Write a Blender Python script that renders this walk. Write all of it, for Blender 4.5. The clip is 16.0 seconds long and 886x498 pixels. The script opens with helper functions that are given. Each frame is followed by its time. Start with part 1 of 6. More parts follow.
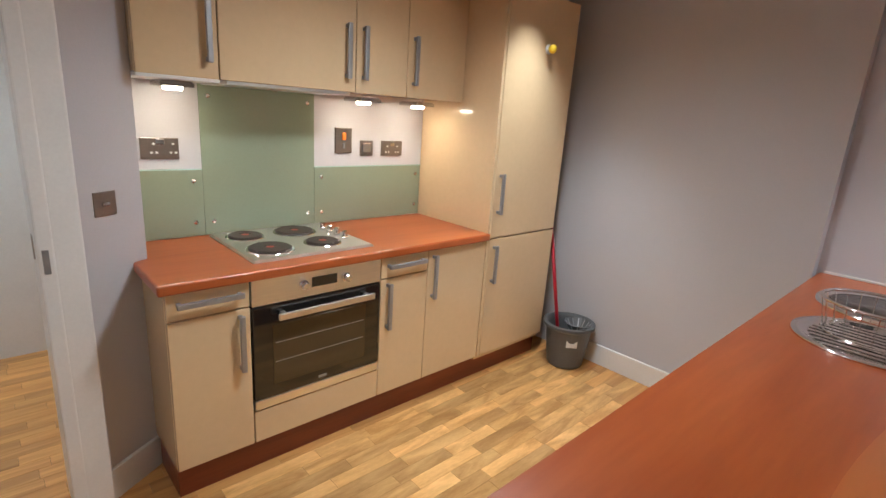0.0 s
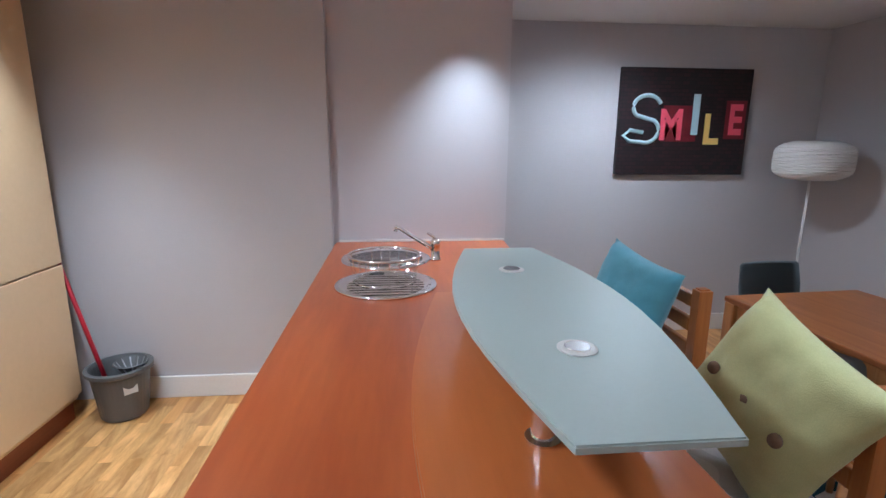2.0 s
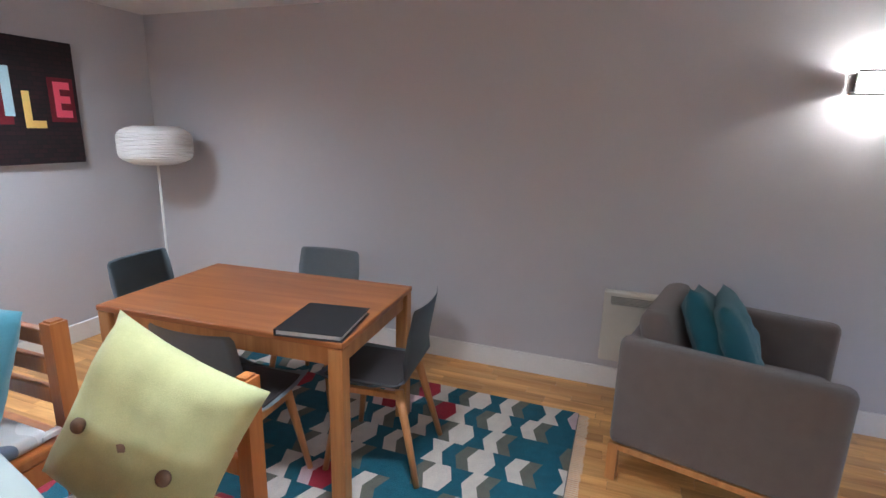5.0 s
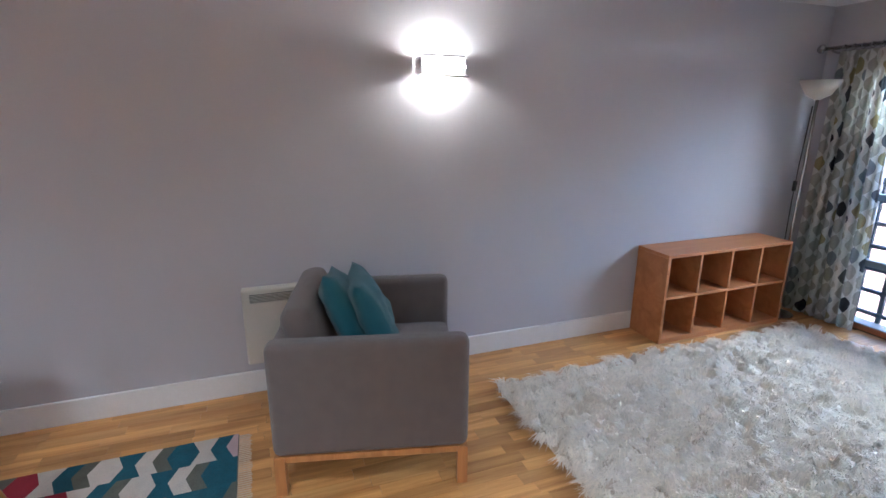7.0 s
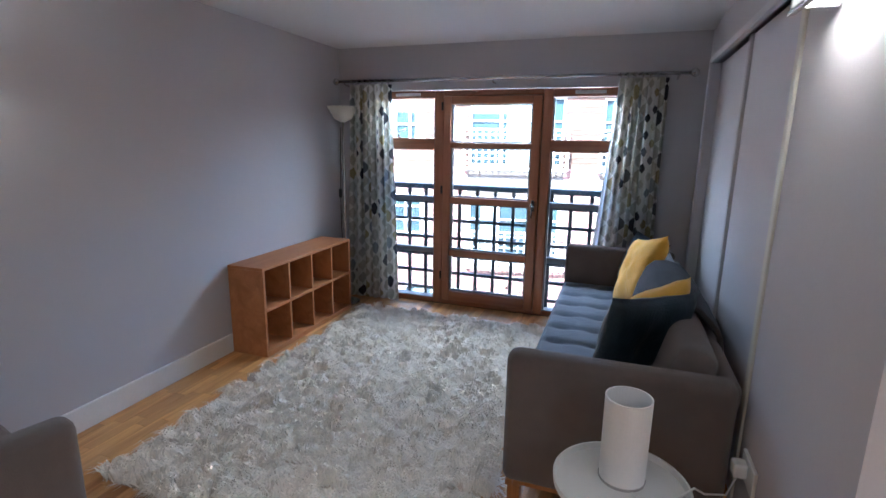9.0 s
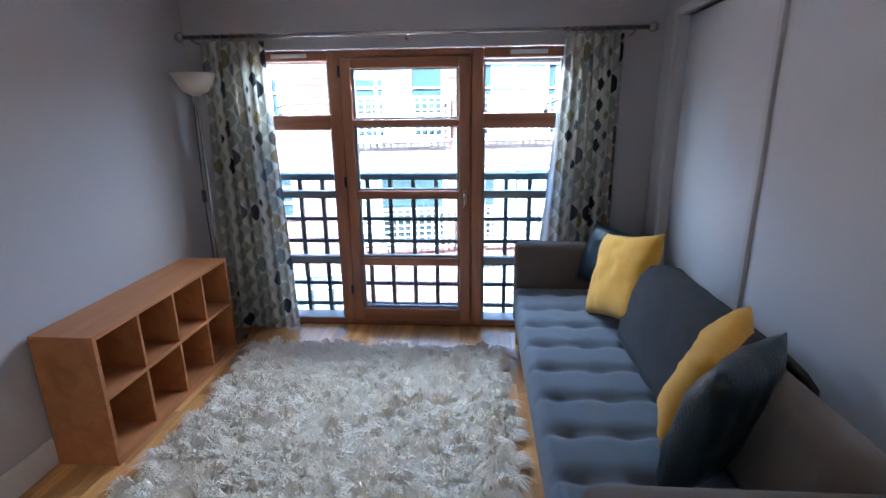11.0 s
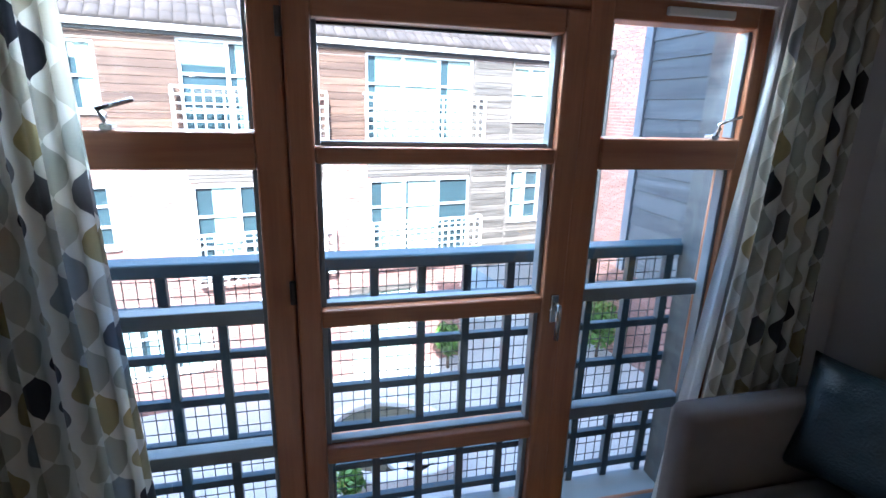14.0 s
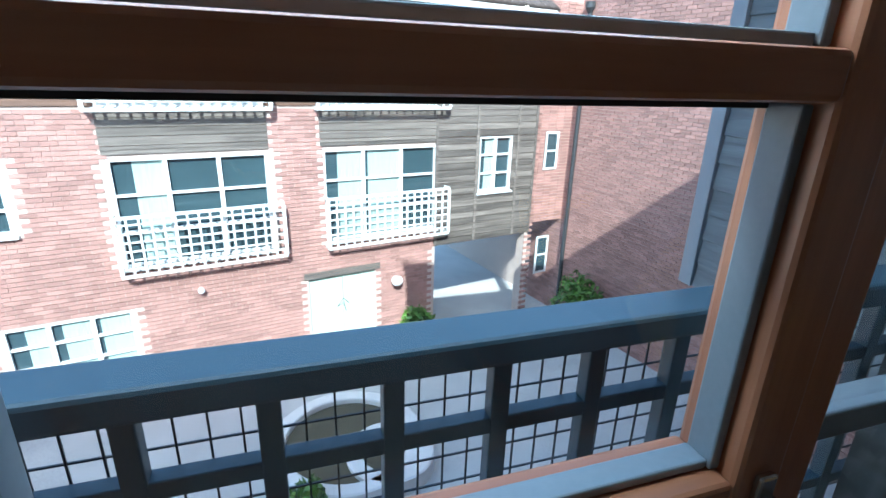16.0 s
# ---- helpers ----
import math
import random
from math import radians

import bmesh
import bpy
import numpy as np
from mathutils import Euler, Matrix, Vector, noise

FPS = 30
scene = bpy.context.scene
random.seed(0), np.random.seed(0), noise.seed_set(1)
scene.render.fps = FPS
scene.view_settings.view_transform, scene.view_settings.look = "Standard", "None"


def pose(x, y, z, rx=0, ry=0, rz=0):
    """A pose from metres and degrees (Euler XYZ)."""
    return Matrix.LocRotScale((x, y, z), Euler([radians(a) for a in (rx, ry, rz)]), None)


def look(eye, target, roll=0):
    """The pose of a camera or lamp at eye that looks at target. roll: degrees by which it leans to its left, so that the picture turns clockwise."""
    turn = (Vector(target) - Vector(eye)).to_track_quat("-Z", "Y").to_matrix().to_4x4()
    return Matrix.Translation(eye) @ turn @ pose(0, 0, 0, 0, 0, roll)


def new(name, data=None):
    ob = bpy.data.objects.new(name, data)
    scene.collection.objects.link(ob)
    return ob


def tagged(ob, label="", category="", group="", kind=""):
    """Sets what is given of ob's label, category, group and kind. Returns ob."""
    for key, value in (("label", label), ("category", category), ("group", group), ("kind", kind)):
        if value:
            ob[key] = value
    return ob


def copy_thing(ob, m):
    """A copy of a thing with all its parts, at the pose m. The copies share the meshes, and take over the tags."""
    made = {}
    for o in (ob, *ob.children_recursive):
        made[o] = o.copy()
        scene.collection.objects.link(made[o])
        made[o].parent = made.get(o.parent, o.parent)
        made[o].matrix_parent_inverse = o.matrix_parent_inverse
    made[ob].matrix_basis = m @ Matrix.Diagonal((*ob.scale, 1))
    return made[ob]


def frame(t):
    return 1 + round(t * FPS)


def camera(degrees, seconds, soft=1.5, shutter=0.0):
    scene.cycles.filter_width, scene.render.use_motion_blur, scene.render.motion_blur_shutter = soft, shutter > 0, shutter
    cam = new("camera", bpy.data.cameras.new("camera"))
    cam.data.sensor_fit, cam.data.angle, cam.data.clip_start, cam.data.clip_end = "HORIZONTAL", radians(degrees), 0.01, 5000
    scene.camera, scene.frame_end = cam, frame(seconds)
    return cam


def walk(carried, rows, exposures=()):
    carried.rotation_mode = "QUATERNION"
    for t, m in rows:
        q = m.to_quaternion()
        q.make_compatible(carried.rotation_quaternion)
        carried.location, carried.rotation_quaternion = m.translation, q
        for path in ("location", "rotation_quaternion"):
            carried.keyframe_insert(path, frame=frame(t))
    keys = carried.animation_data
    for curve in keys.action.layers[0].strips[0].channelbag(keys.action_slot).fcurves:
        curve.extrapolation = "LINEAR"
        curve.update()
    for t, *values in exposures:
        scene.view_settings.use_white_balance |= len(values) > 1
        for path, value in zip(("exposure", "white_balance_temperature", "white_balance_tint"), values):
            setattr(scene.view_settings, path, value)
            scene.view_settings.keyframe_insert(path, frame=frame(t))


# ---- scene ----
cam = camera(83.3, 16.0)
PATH = [
    (0, (0.735, 2.203, 1.525), (-0.668, 3.531, 1.008), 3.9),
    (0.5, (0.736, 2.198, 1.536), (-0.695, 3.499, 1.027), 2.6),
    (1, (0.727, 2.133, 1.499), (-0.293, 3.798, 1.065), 3.7),
    (1.5, (0.656, 2.21, 1.505), (0.247, 4.127, 1.107), 1.8),
    (2.2, (0.655, 2.207, 1.486), (1.024, 4.125, 1.057), 0.2),
    (2.5, (0.71, 2.183, 1.48), (1.292, 4.044, 1.035), -0.0),
    (2.8, (0.764, 2.164, 1.48), (1.534, 3.95, 1.015), -0.8),
    (3, (0.811, 2.147, 1.474), (1.672, 3.892, 1.011), -1.3),
    (3.3, (0.853, 2.101, 1.49), (1.829, 3.782, 1.02), -1.0),
    (3.5, (0.884, 2.076, 1.489), (1.936, 3.713, 1.025), -0.6),
    (3.7, (0.898, 2.049, 1.497), (2.024, 3.638, 1.04), 0.1),
    (5.8, (0.825, 2.435, 1.56), (2.762, 2.425, 1.068), 0.4),
    (6, (0.865, 2.38, 1.54), (2.80, 2.268, 1.044), 0.0),
    (6.5, (0.96, 2.252, 1.563), (2.857, 1.884, 1.045), 0.0),
    (7, (1.114, 2.217, 1.576), (2.921, 1.547, 1.041), 0.3),
    (7.5, (1.237, 2.299, 1.512), (2.731, 1.06, 1.03), -1.2),
    (8, (1.297, 2.399, 1.529), (2.457, 0.839, 1.057), -0.5),
    (8.5, (1.334, 2.473, 1.548), (2.178, 0.716, 1.1), 1.5),
    (9, (1.348, 2.373, 1.513), (1.992, 0.527, 1.091), 0.9),
    (9.5, (1.454, 2.193, 1.5), (2.025, 0.325, 1.073), 0.3),
    (9.7, (1.511, 2.107, 1.498), (1.972, 0.21, 1.067), 0.0),
    (11.8, (2.259, 1.119, 1.61), (2.269, -0.794, 1.026), 1.2),
    (12, (2.338, 1.011, 1.596), (2.283, -0.907, 1.03), 1.9),
    (12.5, (2.476, 0.708, 1.62), (2.287, -1.198, 1.045), -0.0),
    (13, (2.545, 0.303, 1.654), (2.356, -1.59, 1.037), 0.4),
    (13.5, (2.6, -0.051, 1.652), (2.37, -1.945, 1.054), 2.3),
    (14, (2.772, -0.484, 1.619), (2.31, -2.351, 1.071), 1.7),
    (14.5, (2.743, -0.814, 1.562), (2.261, -2.69, 1.065), 1.9),
    (15, (2.689, -1.143, 1.545), (2.06, -2.972, 1.036), 4.2),
    (15.5, (2.649, -1.389, 1.547), (1.857, -3.146, 1.011), 3.3),
    (16, (2.562, -1.575, 1.473), (1.965, -3.365, 0.81), 1.8),
]
EXPOSURES = [(0, 3.7, 6050, 5), (2.0, 3.9, 5300, 5), (3.5, 4.35, 5700, 4), (6.0, 4.85, 5250, 5), (7.5, 4.85, 5250, 5), (9.0, 4.35, 5300, 5), (12.5, 4.3, 5250, 3), (13.5, 3.95, 5350, 3), (14.0, 3.55, 5400, 2), (14.5, 2.95, 5400, 2), (15.0, 2.75, 5350, -2), (15.5, 2.55, 5350, -4), (16.0, 2.45, 5400, -6)]
walk(cam, [(t, look(eye, target, roll)) for t, eye, target, roll in PATH], EXPOSURES)

# ---------- light ----------
world = bpy.data.worlds.new("sky")
scene.world = world
world.use_nodes = True
wn = world.node_tree.nodes
sky = wn.new("ShaderNodeTexSky")
sky.sky_type, sky.sun_disc = "NISHITA", False
SUN_EL, SUN_AZ = radians(41), radians(13)      # azimuth clockwise from +y
sky.sun_elevation, sky.sun_rotation = SUN_EL, SUN_AZ
world.node_tree.links.new(sky.outputs[0], wn["Background"].inputs[0])
wn["Background"].inputs[1].default_value = 0.15
sun = new("sun", bpy.data.lights.new("sun", "SUN"))
sun.data.energy, sun.data.angle, sun.data.color = 2.4, radians(0.5), (1.0, 0.97, 0.93)
sdir = Vector((math.sin(SUN_AZ) * math.cos(SUN_EL), math.cos(SUN_AZ) * math.cos(SUN_EL), math.sin(SUN_EL)))
sun.matrix_world = look(sdir * 30, (0, 0, 0))


def lamp(name, kind, at, watts, colour, aim=None, size=0.05, cone=100, blend=1.0):
    data = bpy.data.lights.new(name, kind)
    data.energy, data.color = watts, colour
    if kind == "SPOT":
        data.spot_size, data.spot_blend, data.shadow_soft_size = radians(cone), blend, size
    elif kind == "POINT":
        data.shadow_soft_size = size
    ob = new(name, data)
    ob.matrix_world = look(at, aim) if aim else Matrix.Translation(at)
    return ob


WARM, COOL = (1.0, 0.90, 0.78), (0.96, 0.98, 1.0)
for y in (2.80, 3.69, 4.05):
    lamp("under_cabinet_lamp", "SPOT", (-1.50, y, 1.535), 0.17, (1.0, 0.86, 0.68), (-1.52, y, 0.9), 0.03, 150)
# first two make the pools on the walls; the others are added fill
SPOTS_AND_FILLS = [(1.06, 4.86, 5.5, 85), (-0.82, 4.42, 6, 80), (-0.35, 3.4, 12.5, 165), (-0.3, 1.75, 3.5, 165), (2.1, 5.15, 9.5, 165), (2.05, 3.0, 6.5, 105), (2.0, 1.7, 0.6, 165), (-2.2, 1.9, 9, 130)]
for x, y, w, cone in SPOTS_AND_FILLS:
    lamp("ceiling_spot", "SPOT", (x, y, 2.315), w, COOL, (x, y, 0), 0.03 if cone < 90 else 0.16, cone)
lamp("wall_lamp_bulb", "POINT", (3.825, 1.227, 1.81), 0.42, WARM, None, 0.03)
lamp("wall_lamp_bulb", "POINT", (0.935, 0.92, 1.90), 0.28, WARM, None, 0.03)
# area lamp added out of sight under the window head, to boost sky light
sky_fill = bpy.data.lights.new("window_sky_fill", "AREA")
sky_fill.shape, sky_fill.size, sky_fill.size_y = "RECTANGLE", 2.08, 0.11
sky_fill.energy, sky_fill.color = 6.0, (0.84, 0.92, 1.0)
new("window_sky_fill", sky_fill).matrix_world = look((2.40, -2.105, 1.94), (2.50, -0.90, 0.90))


# ---------- materials ----------
def nodes_of(name):
    m = bpy.data.materials.new(name)
    m.use_nodes = True
    return m, m.node_tree.nodes, m.node_tree.links, m.node_tree.nodes["Principled BSDF"]


def surface(name, col, rough=0.5, metal=0.0, vary=0.12, scale=6.0, grain=90.0, bump=0.05, rand=0.0, stretch=(1, 1, 1), sheen=0.0, coat=0.0, island=0.0):
    """Colour with large stains and fine grain, and a fine relief."""
    m, n, l, p = nodes_of(name)
    tc, mp = n.new("ShaderNodeTexCoord"), n.new("ShaderNodeMapping")
    mp.inputs["Scale"].default_value = stretch
    l.new(tc.outputs["Object"], mp.inputs[0])
    big, fine = n.new("ShaderNodeTexNoise"), n.new("ShaderNodeTexNoise")
    big.inputs["Scale"].default_value, fine.inputs["Scale"].default_value = scale, grain
    big.inputs["Detail"].default_value, fine.inputs["Detail"].default_value = 4, 3
    l.new(mp.outputs[0], big.inputs["Vector"]), l.new(mp.outputs[0], fine.inputs["Vector"])
    add = n.new("ShaderNodeMath")
    add.operation = "ADD"
    l.new(big.outputs["Fac"], add.inputs[0]), l.new(fine.outputs["Fac"], add.inputs[1])
    rng = n.new("ShaderNodeMapRange")
    rng.inputs["From Min"].default_value, rng.inputs["From Max"].default_value = 0.6, 1.4
    rng.inputs["To Min"].default_value, rng.inputs["To Max"].default_value = 1 - vary, 1 + vary
    l.new(add.outputs[0], rng.inputs["Value"])
    value = rng.outputs[0]
    for amount, node, out in ((rand, "ShaderNodeObjectInfo", "Random"), (island, "ShaderNodeNewGeometry", "Random Per Island")):
        if amount:
            info, r2, mul = n.new(node), n.new("ShaderNodeMapRange"), n.new("ShaderNodeMath")
            r2.inputs["To Min"].default_value, r2.inputs["To Max"].default_value = 1 - amount, 1 + amount
            mul.operation = "MULTIPLY"
            l.new(info.outputs[out], r2.inputs["Value"]), l.new(value, mul.inputs[0]), l.new(r2.outputs[0], mul.inputs[1])
            value = mul.outputs[0]
    mix = n.new("ShaderNodeVectorMath")
    mix.operation = "SCALE"
    mix.inputs[0].default_value = col
    l.new(value, mix.inputs["Scale"]), l.new(mix.outputs[0], p.inputs["Base Color"])
    p.inputs["Roughness"].default_value, p.inputs["Metallic"].default_value = rough, metal
    p.inputs["Sheen Weight"].default_value, p.inputs["Coat Weight"].default_value = sheen, coat
    if bump:
        b = n.new("ShaderNodeBump")
        b.inputs["Strength"].default_value, b.inputs["Distance"].default_value = bump, 0.01
        l.new(fine.outputs["Fac"], b.inputs["Height"]), l.new(b.outputs[0], p.inputs["Normal"])
    return m


def timber(name, dark, light, rough=0.35, along=1, scale=3.0, rand=0.0, island=0.0, coat=0.0, tight=14.0):
    """Wood: streaks along one axis, with growth waves and pores."""
    m, n, l, p = nodes_of(name)
    tc, mp = n.new("ShaderNodeTexCoord"), n.new("ShaderNodeMapping")
    s = [tight, tight, tight]
    s[along] = 0.9
    mp.inputs["Scale"].default_value = s
    l.new(tc.outputs["Object"], mp.inputs[0])
    shift = n.new("ShaderNodeVectorMath")
    shift.operation = "ADD"
    l.new(mp.outputs[0], shift.inputs[0])
    if rand or island:
        info = n.new("ShaderNodeObjectInfo" if rand else "ShaderNodeNewGeometry")
        out = info.outputs["Random" if rand else "Random Per Island"]
        far = n.new("ShaderNodeMath")
        far.operation = "MULTIPLY"
        far.inputs[1].default_value = 37.0
        l.new(out, far.inputs[0]), l.new(far.outputs[0], shift.inputs[1])
    a, b = n.new("ShaderNodeTexNoise"), n.new("ShaderNodeTexNoise")
    a.inputs["Scale"].default_value, a.inputs["Detail"].default_value, a.inputs["Distortion"].default_value = scale * 0.4, 5, 1.2
    b.inputs["Scale"].default_value, b.inputs["Detail"].default_value = scale * 5, 2
    l.new(shift.outputs[0], a.inputs["Vector"]), l.new(shift.outputs[0], b.inputs["Vector"])
    mixf = n.new("ShaderNodeMath")
    mixf.operation = "MULTIPLY_ADD"
    mixf.inputs[1].default_value = 0.25
    l.new(b.outputs["Fac"], mixf.inputs[0]), l.new(a.outputs["Fac"], mixf.inputs[2])
    ramp = n.new("ShaderNodeValToRGB")
    ramp.color_ramp.elements[0].position, ramp.color_ramp.elements[1].position = 0.42, 0.82
    ramp.color_ramp.elements[0].color, ramp.color_ramp.elements[1].color = (*dark, 1), (*light, 1)
    l.new(mixf.outputs[0], ramp.inputs[0])
    colour = ramp.outputs[0]
    if rand or island:
        r2, sc = n.new("ShaderNodeMapRange"), n.new("ShaderNodeVectorMath")
        amount = rand or island
        r2.inputs["To Min"].default_value, r2.inputs["To Max"].default_value = 1 - amount, 1 + amount
        sc.operation = "SCALE"
        l.new(out, r2.inputs["Value"]), l.new(colour, sc.inputs[0]), l.new(r2.outputs[0], sc.inputs["Scale"])
        colour = sc.outputs[0]
    l.new(colour, p.inputs["Base Color"])
    p.inputs["Roughness"].default_value, p.inputs["Coat Weight"].default_value, p.inputs["Coat Roughness"].default_value = rough, coat, 0.12
    bp = n.new("ShaderNodeBump")
    bp.inputs["Strength"].default_value, bp.inputs["Distance"].default_value = 0.08, 0.004
    l.new(b.outputs["Fac"], bp.inputs["Height"]), l.new(bp.outputs[0], p.inputs["Normal"])
    return m


def clear_glass(name, tint=(1, 1, 1)):
    """Thin window glass: clear, with mirror gloss by Fresnel."""
    m, n, l, p = nodes_of(name)
    n.remove(p)
    t, g, f, mix = n.new("ShaderNodeBsdfTransparent"), n.new("ShaderNodeBsdfGlossy"), n.new("ShaderNodeLayerWeight"), n.new("ShaderNodeMixShader")
    power, scale = n.new("ShaderNodeMath"), n.new("ShaderNodeMath")
    power.operation, power.inputs[1].default_value = "POWER", 4.5
    scale.operation, scale.inputs[1].default_value, scale.inputs[2].default_value = "MULTIPLY_ADD", 0.75, 0.03
    l.new(f.outputs["Facing"], power.inputs[0]), l.new(power.outputs[0], scale.inputs[0])
    t.inputs[0].default_value = (*tint, 1)
    g.inputs["Roughness"].default_value, f.inputs["Blend"].default_value = 0.0, 0.5
    l.new(scale.outputs[0], mix.inputs[0]), l.new(t.outputs[0], mix.inputs[1]), l.new(g.outputs[0], mix.inputs[2])
    l.new(mix.outputs[0], n["Material Output"].inputs["Surface"])
    return m


def glow(name, col, power):
    m, n, l, p = nodes_of(name)
    p.inputs["Base Color"].default_value = (*col, 1)
    p.inputs["Emission Color"].default_value, p.inputs["Emission Strength"].default_value = (*col, 1), power
    return m


def leaf_print(name, ground, tones, pu, pv, coord="UV", rough=0.85, pointed=0.46, through_=0.0):
    """Cloth with staggered rows of pointed leaf shapes in random tones."""
    m, n, l, p = nodes_of(name)
    tc, sep = n.new("ShaderNodeTexCoord"), n.new("ShaderNodeSeparateXYZ")
    l.new(tc.outputs[coord], sep.inputs[0])

    def op(kind, a, b=None, c=None):
        k = n.new("ShaderNodeMath")
        k.operation = kind
        for i, v in enumerate((a, b, c)):
            if v is None:
                continue
            if isinstance(v, (int, float)):
                k.inputs[i].default_value = v
            else:
                l.new(v, k.inputs[i])
        return k.outputs[0]

    u = op("DIVIDE", sep.outputs[0], pu)
    col = op("FLOOR", u)
    v = op("ADD", op("DIVIDE", sep.outputs[1], pv), op("MULTIPLY", op("FLOORED_MODULO", col, 2.0), 0.5))
    fu, fv = op("SUBTRACT", op("FRACT", u), 0.5), op("SUBTRACT", op("FRACT", v), 0.5)
    wave = op("POWER", op("COSINE", op("MULTIPLY", fv, math.pi)), 1.35)
    mask = op("LESS_THAN", op("ABSOLUTE", fu), op("MULTIPLY", wave, pointed))
    comb, rnd = n.new("ShaderNodeCombineXYZ"), n.new("ShaderNodeTexWhiteNoise")
    l.new(col, comb.inputs[0]), l.new(op("FLOOR", v), comb.inputs[1]), l.new(comb.outputs[0], rnd.inputs[0])
    ramp = n.new("ShaderNodeValToRGB")
    ramp.color_ramp.interpolation = "CONSTANT"
    while len(ramp.color_ramp.elements) < len(tones):
        ramp.color_ramp.elements.new(0.5)
    for i, (e, t) in enumerate(zip(ramp.color_ramp.elements, tones)):
        e.position, e.color = i / len(tones), (*t, 1)
    l.new(rnd.outputs["Value"], ramp.inputs[0])
    mix, weave = n.new("ShaderNodeMixRGB"), n.new("ShaderNodeTexNoise")
    mix.inputs[1].default_value = (*ground, 1)
    l.new(mask, mix.inputs[0]), l.new(ramp.outputs[0], mix.inputs[2]), l.new(mix.outputs[0], p.inputs["Base Color"])
    weave.inputs["Scale"].default_value = 400
    b = n.new("ShaderNodeBump")
    b.inputs["Strength"].default_value, b.inputs["Distance"].default_value = 0.15, 0.003
    l.new(weave.outputs["Fac"], b.inputs["Height"]), l.new(b.outputs[0], p.inputs["Normal"])
    p.inputs["Roughness"].default_value, p.inputs["Sheen Weight"].default_value = rough, 0.2
    if through_:
        tr, ms = n.new("ShaderNodeBsdfTranslucent"), n.new("ShaderNodeMixShader")
        ms.inputs[0].default_value = through_
        l.new(mix.outputs[0], tr.inputs[0]), l.new(p.outputs[0], ms.inputs[1]), l.new(tr.outputs[0], ms.inputs[2])
        l.new(ms.outputs[0], n["Material Output"].inputs["Surface"])
    return m


